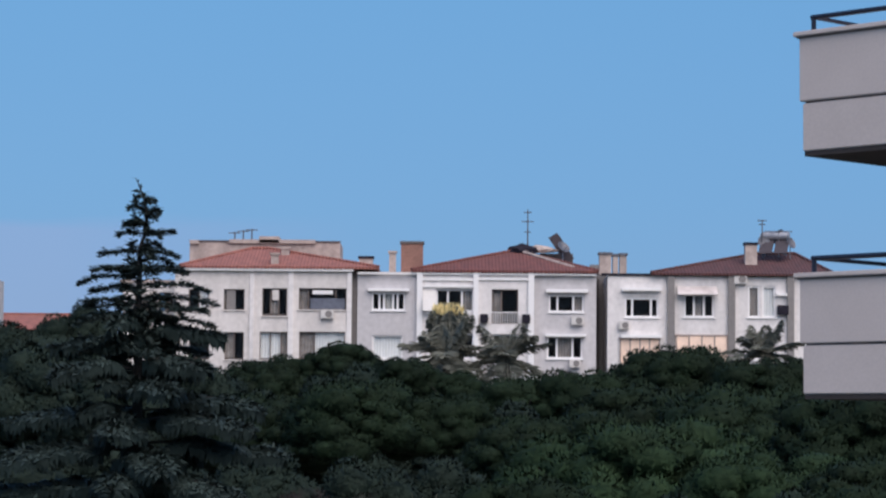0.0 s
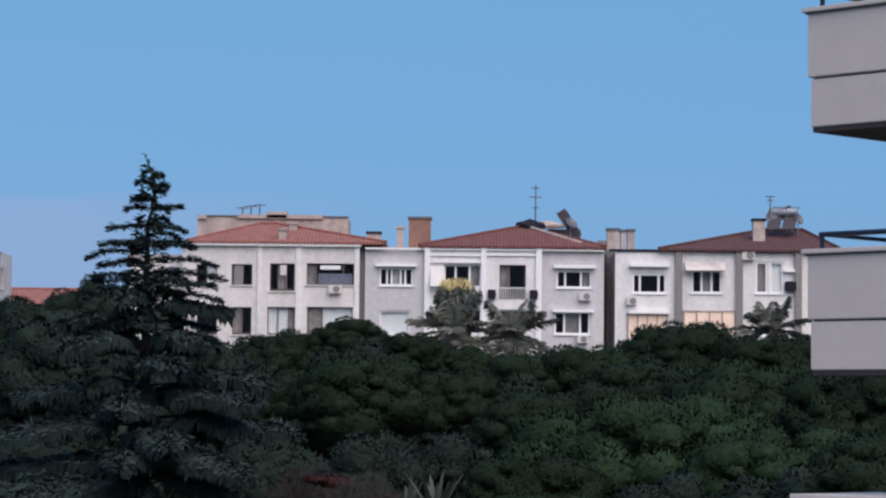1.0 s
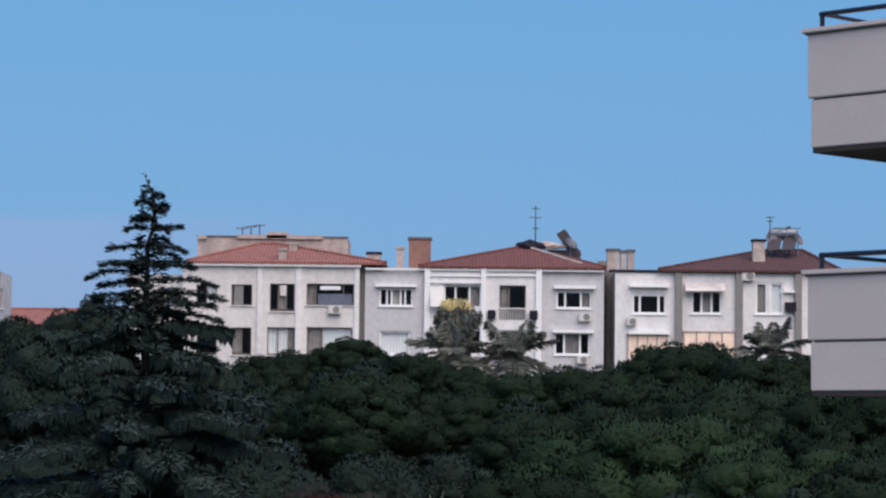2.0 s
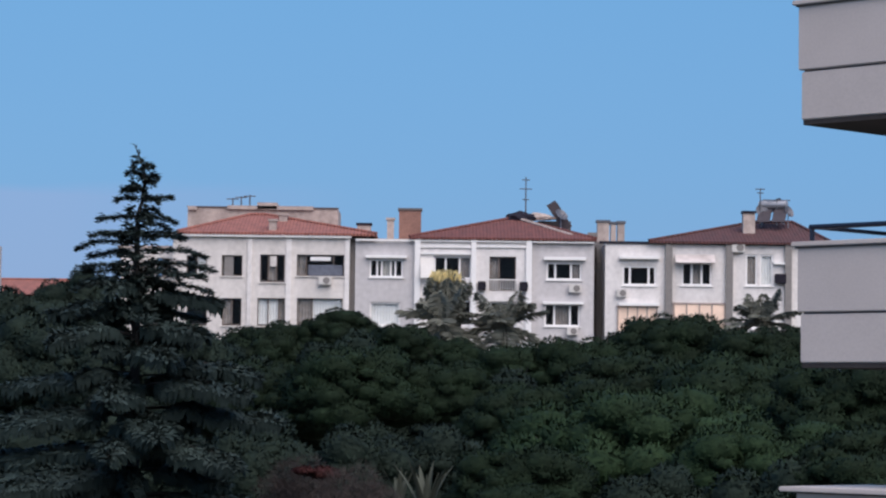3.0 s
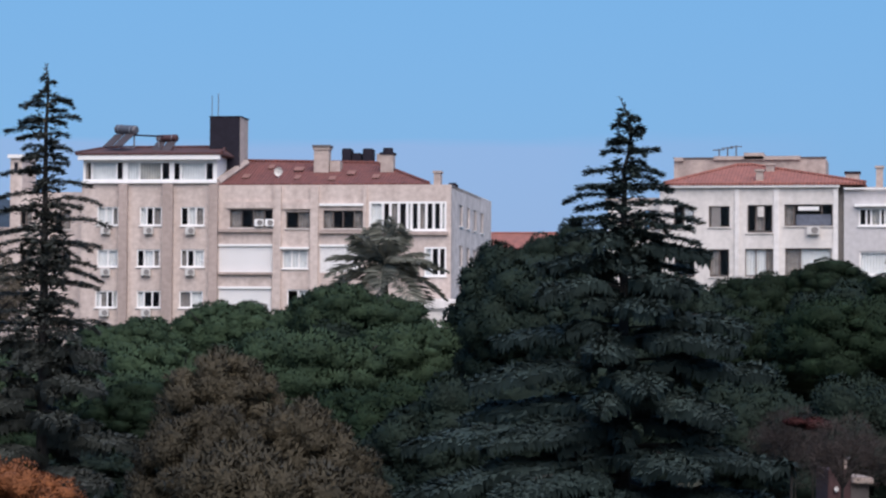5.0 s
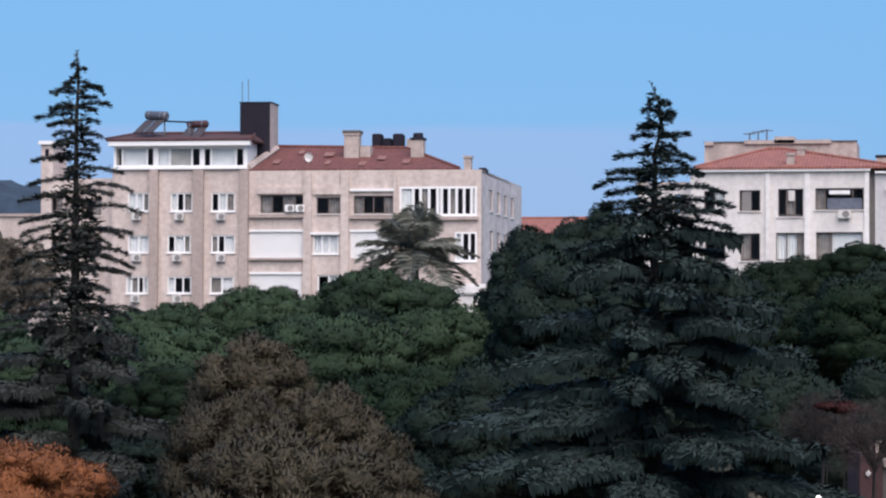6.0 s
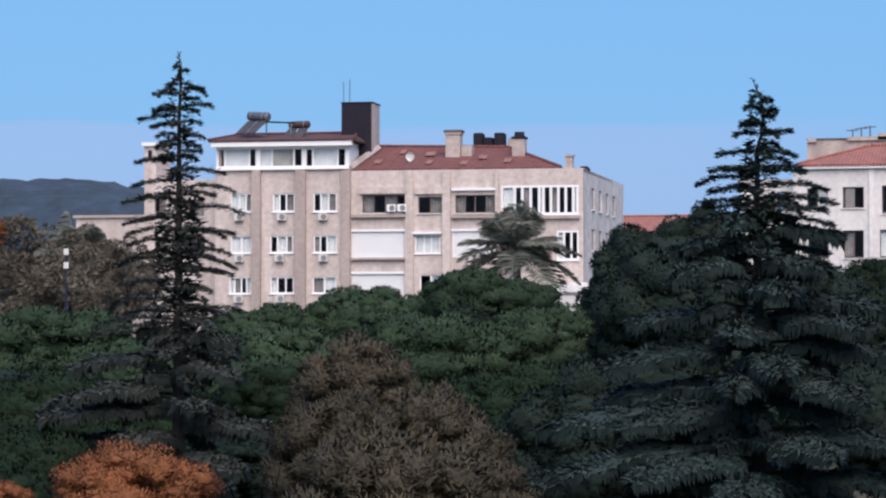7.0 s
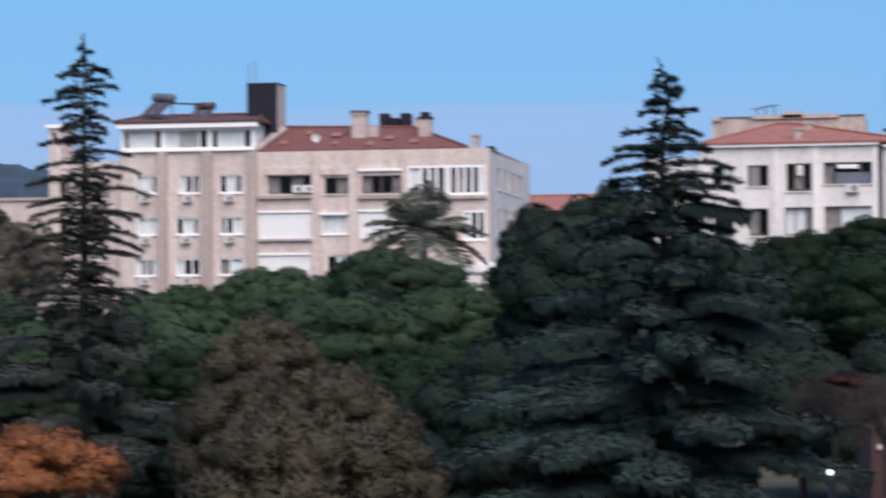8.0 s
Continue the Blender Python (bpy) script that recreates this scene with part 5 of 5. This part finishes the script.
def conifer(name, label, x, y, top, outline, material, seed, heavy, limbs, thin=1.0, gap=0.3, tip=(0.1, 0.0), fill=6, bare=0.0, per_tier=(3, 6), wild=0.25, dense=99.0):
    """A cedar: a leader with a bent tip, light tiers of level boughs near the top and, from the depth heavy on,
    long arched boughs with drooping sides and a hanging fringe. limbs: (depth below the top, heading, length)."""
    r = np.random.default_rng(seed)
    g = ground_height(x, y)
    height = top - g
    t = thing(name, pose(x, y, g), label, "tree", "tall conifers")

    def leader(z):
        q = max(0.0, 1 - (height - z) / 1.6)
        return np.array([tip[0] * q * (1 - q) * 4 + tip[1] * q * q, 0.0, z])

    bm = bmesh.new()
    rod(bm, (0, 0, -0.1), (0, 0, height * 0.55), 0.24, 0.12, 10)
    rod(bm, (0, 0, height * 0.55), (0, 0, height - 1.6), 0.12, 0.05, 8)
    for k in range(6):
        a, b = height - 1.6 + 1.6 * k / 6, height - 1.6 + 1.6 * (k + 1) / 6
        rod(bm, leader(a), leader(b), 0.05 - 0.007 * k, 0.043 - 0.007 * k, 6)
    part("trunk", bm, M_BARK, t)
    wood = bmesh.new()
    bases, axes, lens, shades = [], [], [], []
    sheet_v, sheet_f, sheet_n = [], [], []
    count_v = 0

    def add(p, ax, ln, nm):
        bases.append(p)
        axes.append(ax)
        lens.append(ln)
        shades.append(nm)

    def bough(d, heading, L, wide, rise, droop, big):
        nonlocal count_v
        a = radians(heading)
        out = np.array([math.cos(a), math.sin(a), 0.0])
        side = np.array([-math.sin(a), math.cos(a), 0.0])
        foot = leader(height - d)
        kink = 0.12 * L * r.normal()
        phase = r.random() * 30

        def spine(s):
            s = np.asarray(s, float)
            p = foot + out * (s * L)[:, None] + side * (kink * s * s)[:, None]
            p[:, 2] += L * (rise * s - (rise + droop) * s ** 2.4)
            return p

        def half(s):
            lobe = 0.82 + 0.18 * np.sin(s * 17 + phase)
            return wide * L * np.sin(np.clip(0.12 + 0.86 * s, 0, 1) ** 1.25 * math.pi) ** 0.8 * lobe

        def skin(s, q):
            w = half(s)
            p = spine(s) + side * (q * w)[:, None] + out * (-0.25 * np.abs(q) * w)[:, None]
            bump = np.array([noise.noise((u * L * 2.1 + phase, v * w0 * 2.4, phase)) for u, v, w0 in zip(s, q, w)])
            p[:, 2] += (-0.24 if big else -0.1) * w * q * q + (0.15 if big else 0.05) * bump
            slope = L * (rise - 2.4 * (rise + droop) * s ** 1.4)
            nm = np.array([0, 0, 1.0]) - out * (slope / max(L, 0.3))[:, None] + side * (q * (0.5 if big else 0.3))[:, None] + out * 0.1
            return p, unit(nm)

        line = spine([0, 0.35, 0.7, 0.98])
        w0 = 0.012 + 0.009 * L
        for i in range(3):
            rod(wood, line[i], line[i + 1], w0 * (1 - 0.3 * i), w0 * (0.7 - 0.3 * i) + 0.004, 4)
        start = 0.3 if big else 0.1
        m = int(thin * ((60 + 330 * L) if big else (30 + 380 * L)))
        s, q = start + (1 - start) * r.random(m) ** 0.8, np.clip(0.55 * r.normal(size=m), -1, 1)
        p, nm = skin(s, q)
        p[:, 2] += 0.03 * r.random(m) if big else 0.035 * r.normal(size=m)
        ax = out * 0.7 + side * (q * 0.8)[:, None] + (0.3 if big else 0.18) * r.normal(size=(m, 3))
        ax[:, 2] += -0.25 * np.abs(q) if big else 0.06
        add(p, ax, (0.1 + 0.1 * r.random(m)) * (1.0 if big else 0.68), unit(nm + 0.15 * r.normal(size=(m, 3))))
        # the fringe that hangs from the rim
        m = int(thin * ((50 + 150 * L) if big else 6 * L))
        s = start + (1 - start) * r.random(m)
        q = np.sign(r.normal(size=m)) * (0.75 + 0.25 * r.random(m))
        p, nm = skin(s, q)
        ax = np.array([0, 0, -1.0]) + side * (0.35 * q)[:, None] + 0.22 * r.normal(size=(m, 3))
        add(p, ax, (0.1 + 0.22 * r.random(m)) if big else (0.04 + 0.05 * r.random(m)), unit(nm * np.array([1, 1, 0.0]) + side * q[:, None] + out * 0.4 - np.array([0, 0, 0.45])))
        if not big:
            return
        rows, cols = 11, 7
        u, v = np.meshgrid(np.linspace(start, 0.97, rows), np.linspace(-0.85, 0.85, cols), indexing="ij")
        p, nm = skin(u.ravel(), v.ravel())
        p[:, 2] -= 0.02
        k = np.arange((rows - 1) * (cols - 1))
        i0 = (k // (cols - 1)) * cols + k % (cols - 1) + count_v
        quad = np.stack([i0, i0 + cols, i0 + cols + 1, i0 + 1], 1)
        flip = np.cross(p[cols] - p[0], p[1] - p[0])[2] > 0
        quad = quad if flip else quad[:, ::-1]
        sheet_f.extend([quad[:, [0, 1, 2]], quad[:, [0, 2, 3]]])
        sheet_v.append(p)
        sheet_n.append(nm)
        count_v += len(p)

    m = 80
    up = height - 1.3 * r.random(m) ** 0.7
    add(np.array([leader(z) for z in up]) + 0.02 * r.normal(size=(m, 3)), np.stack([0.7 * r.normal(size=m), 0.7 * r.normal(size=m), np.full(m, 0.9)], 1), np.full(m, 0.12), unit(r.normal(size=(m, 3)) + np.array([0, -0.5, 0.6])))
    d = 0.5
    while d < heavy + 0.6:
        full = float(np.interp(d, outline[0], outline[1]))
        n = int(r.integers(*per_tier)) if d > 1.2 else 3
        full *= 1 + wild * r.normal() * 0.6
        a0 = r.random() * 360
        for k in range(n):
            L = full * (0.4 + 0.75 * r.random())
            bough(d + 0.07 * r.normal(), a0 + k * 360 / n + 25 * r.normal(), L, 0.2, (0.45 if d < 1.6 else 0.16) + 0.1 * r.normal(), 0.05 + (0.1 + 0.3 * (wild - 0.25)) * r.random(), False)
        core = int((38 if d < dense else 110) * thin * min(d, 3.5)) if d > bare else 0
        if core:
            a, q = r.random(core) * math.tau, full * 0.42 * r.random(core) ** 0.6
            p = np.stack([np.cos(a) * q, np.sin(a) * q, height - d + 0.16 * r.normal(size=core)], 1)
            add(p, np.stack([np.cos(a), np.sin(a), 0.1 + 0.25 * r.normal(size=core)], 1), 0.12 + 0.1 * r.random(core), unit(np.stack([np.cos(a), np.sin(a), np.full(core, 0.5)], 1)))
        d += gap * (1 - wild + 2 * wild * r.random()) * (0.85 if d < 1.5 else 1.0)
    for d, heading, L in limbs:
        if d < heavy:
            bough(d, heading, L, 0.2, 0.14 + 0.06 * r.normal(), 0.04 + 0.06 * r.random(), False)
        else:
            bough(d, heading, L, 0.22 + 0.05 * r.random(), 0.14 + 0.05 * r.normal(), 0.07 + 0.06 * r.random(), True)
    d = heavy
    while d < height - 1.3:
        full = float(np.interp(d, outline[0], outline[1]))
        a0 = r.random() * 360
        count = fill + (3 if d < heavy + 2.2 else 0)
        for k in range(count):
            bough(d + 0.18 * r.normal(), a0 + k * 360 / count + 18 * r.normal(), full * (0.4 + 0.3 * r.random()), 0.24, 0.12 + 0.06 * r.normal(), 0.1 + 0.06 * r.normal(), True)
        d += 0.8 + 0.2 * r.random()
    tagged(part("bough", wood, M_BARK, t), kind="stuff")
    lens, shades = np.concatenate(lens), np.concatenate(shades)
    facing = shades + 0.3 * r.normal(size=shades.shape)
    core = (np.concatenate(sheet_v), np.concatenate(sheet_f), np.concatenate(sheet_n)) if sheet_v else None
    crown = new("crown", cards_mesh("crown", np.concatenate(bases), np.concatenate(axes), lens, lens * 0.45, material, 0.1, tri=True, facing=facing, core=core, shade=shades))
    crown.parent = t
    return t


# depth below the top, heading (0 to the east, 270 towards the street), length
BIG_LIMBS = [(1.0, 170, 0.5), (1.2, 5, 0.65), (1.25, 185, 0.6), (1.65, 180, 0.9), (1.7, 355, 0.9), (2.0, 20, 1.1), (2.05, 200, 1.1), (2.25, 182, 1.35), (2.4, 350, 1.6), (2.45, 165, 1.2),
             (2.7, 8, 1.75), (2.75, 190, 1.2), (2.9, 340, 1.8), (3.05, 175, 1.3), (3.15, 0, 1.7), (3.2, 215, 1.5), (3.4, 0, 1.9), (3.6, 185, 1.9), (4.1, 330, 2.1), (4.3, 215, 2.4), (4.6, 300, 2.4), (4.9, 10, 2.9), (5.2, 190, 2.9), (5.4, 335, 3.2), (5.6, 250, 2.6),
             (5.9, 350, 3.3), (6.1, 200, 3.4), (6.3, 290, 3.0), (6.6, 262, 3.0), (6.8, 318, 3.4), (6.9, 178, 3.7), (7.3, 222, 3.7), (7.5, 195, 4.9),
             (7.8, 335, 4.1), (7.9, 305, 3.8), (8.2, 205, 4.7), (8.5, 240, 4.2), (8.7, 190, 5.3), (8.8, 275, 4.0), (8.9, 345, 4.6), (9.3, 225, 4.8), (9.4, 310, 4.3), (9.8, 250, 4.6), (9.9, 285, 4.5), (9.7, 200, 5.4)]
x, y, z = -6.75, 59.62, 13.71
conifer("cedar_tree", "tall dark blue-green cedar with tiered drooping boughs", x, y, z, ((0, 0.5, 1.1, 1.8, 2.3, 3.2, 5.0, 7.7, 10, 14), (0.1, 0.28, 0.55, 0.75, 1.05, 1.45, 2.6, 4.0, 4.8, 5.4)), M_CEDAR, 3, 3.4, BIG_LIMBS, gap=0.34, tip=(0.16, -0.12), fill=4, per_tier=(3, 6), dense=2.6)
THIN_LIMBS = [(0.9, 170, 0.4), (1.0, 5, 0.65), (1.15, 185, 0.75), (1.3, 350, 0.55), (1.5, 0, 0.95), (1.6, 180, 0.75), (1.75, 175, 1.15), (1.9, 10, 0.6), (2.0, 190, 0.75), (2.25, 200, 0.6), (2.7, 345, 0.75),
              (2.95, 183, 1.2), (3.2, 0, 1.2), (3.5, 170, 1.4), (3.7, 10, 1.5), (4.0, 190, 1.5), (4.3, 350, 1.9), (4.5, 180, 1.6), (4.8, 15, 1.5), (5.1, 185, 1.5), (5.4, 345, 1.5), (5.6, 200, 1.6), (5.9, 0, 1.5), (6.1, 175, 1.7), (6.4, 325, 1.6), (6.7, 190, 1.8), (6.9, 10, 1.7), (7.2, 200, 2.0), (7.6, 340, 1.9), (8.2, 195, 3.0), (8.4, 330, 2.6), (8.9, 230, 3.2), (9.2, 180, 3.9), (9.3, 300, 2.6), (9.6, 205, 3.8), (9.9, 350, 3.0), (10.3, 250, 3.0), (10.4, 190, 3.9), (10.8, 320, 3.0), (11.0, 220, 3.5)]
x, y, z = -23.16, 68.17, 15.59
conifer("cedar_tree", "slender thin cedar with bare gaps between its boughs", x, y, z, ((0, 0.6, 1.8, 3.5, 4.7, 5.6, 7.0, 7.8, 9.0, 11, 15), (0.08, 0.3, 0.9, 1.1, 1.35, 1.2, 1.3, 1.8, 2.7, 3.4, 3.8)), M_CEDAR_DULL, 8, 7.6, THIN_LIMBS, 0.8, 0.4, (0.05, -0.05), 4, 0.9, (3, 6), 0.4, 4.6)


def palm(x, y, top, radius, fronds, label, material=None, upright=0.0, seed=2, name="palm_tree"):
    r = np.random.default_rng(seed)
    g = ground_height(x, y)
    head = top - radius * (0.62 + 0.35 * upright)
    t = thing(name, pose(x, y, g), label, "palm", "palms")
    bm = bmesh.new()
    n = 8
    for k in range(n):
        rod(bm, (0, 0, (head - g) * k / n - 0.05), (0, 0, (head - g) * (k + 1) / n), 0.3 - 0.01 * k, 0.25 - 0.01 * k, 9)
    part("trunk", bm, M_BARK, t)
    for k in range(fronds):
        a = 2.4 * k + 0.3 * r.normal()
        high = 1.0 - (k + 0.5) / fronds
        L = radius * (0.8 + 0.35 * r.random())
        out = np.array([math.cos(a), math.sin(a), 0])
        side = np.array([-math.sin(a), math.cos(a), 0])
        e = radians(-38 + 112 * high + 9 * r.normal()) if not upright else radians(40 + 45 * high)
        s = np.linspace(0.05, 1, 44)
        bend = (0.18 + 0.22 * r.random()) * (1 - 0.6 * upright)
        p = out[None] * (s * L * math.cos(e))[:, None]
        p[:, 2] = (head - g) + L * (s * math.sin(e) - bend * s ** 2.2)
        w = L * 0.3 * np.sin(np.clip(s * 2.9, 0, 3.1)) + 0.05
        base = np.repeat(p, 2, 0)
        sg = np.tile([1.0, -1.0], len(s))
        ax = side[None] * sg[:, None] + out[None] * 0.65
        ax[:, 2] += -0.12 + 0.15 * r.normal(size=len(sg))
        me = cards_mesh("frond", base, ax, np.repeat(w, 2) * 1.1, np.full(len(sg), 0.12), material or M_PALM, 0.1)
        f = new("frond", me)
        f.parent = t
        bm = bmesh.new()
        for i in range(0, 43, 9):
            rod(bm, p[i], p[min(i + 9, 43)], 0.03, 0.02, 4)
        part("rib", bm, M_PALM, f)
    return t


x, y, z = -30.06, 146.96, 14.94
palm(x, y, z, 3.41, 34, "tall grey-green palm in front of the pink house", seed=4)
x, y, z = 0.11, 150.00, 14.25
palm(x, y, z, 2.84, 22, "grey-green palm in front of the white house", seed=5)
x, y, z = 3.59, 149.96, 14.14
palm(x, y, z, 2.84, 22, "grey-green palm with drooping fronds by the white house", seed=6)
x, y, z = 17.61, 146.95, 14.13
palm(x, y, z, 2.3, 20, "small grey-green palm beside the white house", seed=7)
x, y, z = -49.52, 129.88, 13.72
palm(x, y, z, 2.63, 24, "dusty palm among grey-brown trees", seed=9)


def yucca(x, y, top, height, blades, seed):
    """A tuft of long stiff pointed leaves on a short stem."""
    r = np.random.default_rng(seed)
    g = ground_height(x, y)
    t = thing("yucca", pose(x, y, g), "pale grey-green yucca with long upright leaves", "shrub", "yuccas")
    foot = top - g - height
    part("stem", rod(bmesh.new(), (0, 0, -0.05), (0, 0, foot + 0.1), 0.14, 0.1), M_BARK, t)
    for k in range(blades):
        a, e = 2.4 * k, radians(89 - 26 * k / blades + 5 * r.normal())
        L = height * (0.75 + 0.3 * r.random())
        out, side = Vector((math.cos(a), math.sin(a), 0)), Vector((-math.sin(a), math.cos(a), 0))
        bm = bmesh.new()
        rows = []
        for i in range(6):
            q = i / 5
            c = out * (L * q * math.cos(e) + 0.12 * L * q * q) + Vector((0, 0, foot + L * (q * math.sin(e) - 0.1 * q ** 3)))
            w = 0.1 * (1 - q) ** 0.6 * (0.4 + 1.2 * min(q * 3, 0.5)) + 0.006
            rows.append([bm.verts.new(c - side * w), bm.verts.new(c + Vector((0, 0, -0.02)) + out * 0.01), bm.verts.new(c + side * w)])
        for p, q in zip(rows, rows[1:]):
            for i in range(2):
                bm.faces.new((p[i], p[i + 1], q[i + 1], q[i]))
        part("leaf", bm, M_YUCCA, t)
    return t


x, y, z = -0.27, 62.00, 7.10
yucca(x, y, z - 0.25, 1.55, 11, 10)
x, y, z = -0.89, 62.99, 6.64
yucca(x, y, z, 1.19, 7, 11)
x, y, z = 0.32, 152.00, 15.65
stump = palm(x, y, z, 1.98, 30, "shaggy upright palm with a dry yellow head", seed=12, upright=1.5)
g = ground_height(x, y)
r = np.random.default_rng(21)
n = 420
a, q = r.random(n) * math.tau, 0.75 * r.random(n) ** 0.5
tuft = new("dry_head", cards_mesh("dry_head", np.stack([np.cos(a) * q, np.sin(a) * q - 0.1, z - g - 0.95 + 0.35 * r.random(n)], 1),
                                   np.stack([0.5 * np.cos(a) * q, 0.5 * np.sin(a) * q, np.ones(n)], 1), 0.4 + 0.25 * r.random(n), np.full(n, 0.12), M_DRY))
tuft.parent = stump
tagged(tuft, "dry yellow crown of fronds")
n = 900
a, q, h = r.random(n) * math.tau, 0.8 + 0.15 * r.random(n), r.random(n)
skirt = new("skirt", cards_mesh("skirt", np.stack([np.cos(a) * q * (1.05 - 0.35 * h), np.sin(a) * q * (1.05 - 0.35 * h), z - g - 0.7 - 2.9 * h], 1),
                                 np.stack([0.3 * np.cos(a), 0.3 * np.sin(a), -np.ones(n)], 1), 0.5 + 0.4 * r.random(n), np.full(n, 0.13), M_PALM))
skirt.parent = stump

# ---- the small kiosk between the trees ----
x, y, z = -1.91, 62.97, 5.17
g = ground_height(x, y)
kiosk = thing("kiosk", pose(x, y, g, 0, 0, 14), "small kiosk with dark red walls and a grey flat roof", "kiosk")
top = z - g
part("wall", boxed(-0.42, 0.12, 0.2, 1.6, 0, top + 0.12, bevel=0.02), M_MAROON, kiosk)
part("wall", boxed(0.123, 0.55, 0.2, 1.5, 0, top - 0.2, bevel=0.02), M_SLAB, kiosk, "grey rendered low wall")
part("roof", boxed(0.125, 0.62, 0.0, 1.6, top - 0.197, top - 0.04, bevel=0.03), M_PARAPET, kiosk)
part("chimney", boxed(-0.16, 0.08, 0.4, 0.7, top + 0.122, top + 0.36, bevel=0.02), M_PARAPET, kiosk)
part("chimney_cap", boxed(-0.2, 0.22, 0.36, 0.74, top + 0.363, top + 0.4, bevel=0.01), M_SLAB, kiosk)
part("wall_lamp", boxed(-0.28, -0.18, 0.1, 0.198, top - 0.4, top - 0.26, bevel=0.03), M_TRIM, kiosk, "small white wall lamp")

x, y, z = -2.62, 49.93, 4.98
lamp = thing("park_lamp", pose(x, y, ground_height(x, y)), "white globe park lamp on a dark post", "street lamp")
part("post", rod(bmesh.new(), (0, 0, 0), (0, 0, z - ground_height(x, y)), 0.05, 0.035), M_RAIL, lamp)
bm = bmesh.new()
bmesh.ops.create_icosphere(bm, subdivisions=3, radius=0.055, matrix=Matrix.Translation((0, 0, z - ground_height(x, y) + 0.05)))
part("globe", bm, M_LAMP, lamp, "lit white glass globe")

x, y, z = -43.3, 112.0, 11.37
g = ground_height(x, y)
post = thing("sign_post", pose(x, y, g, 0, 0, 20), "two small white sign boards on a thin dark post", "sign")
part("post", rod(bmesh.new(), (0, 0, -0.05), (0, 0, z - g + 0.42), 0.05, 0.04), M_RAIL, post)
for dz in (-0.3, 0.3):
    part("board", boxed(-0.11, 0.11, -0.09, -0.055, z - g + dz - 0.15, z - g + dz + 0.13, bevel=0.01), M_UNIT, post, "white sign board")
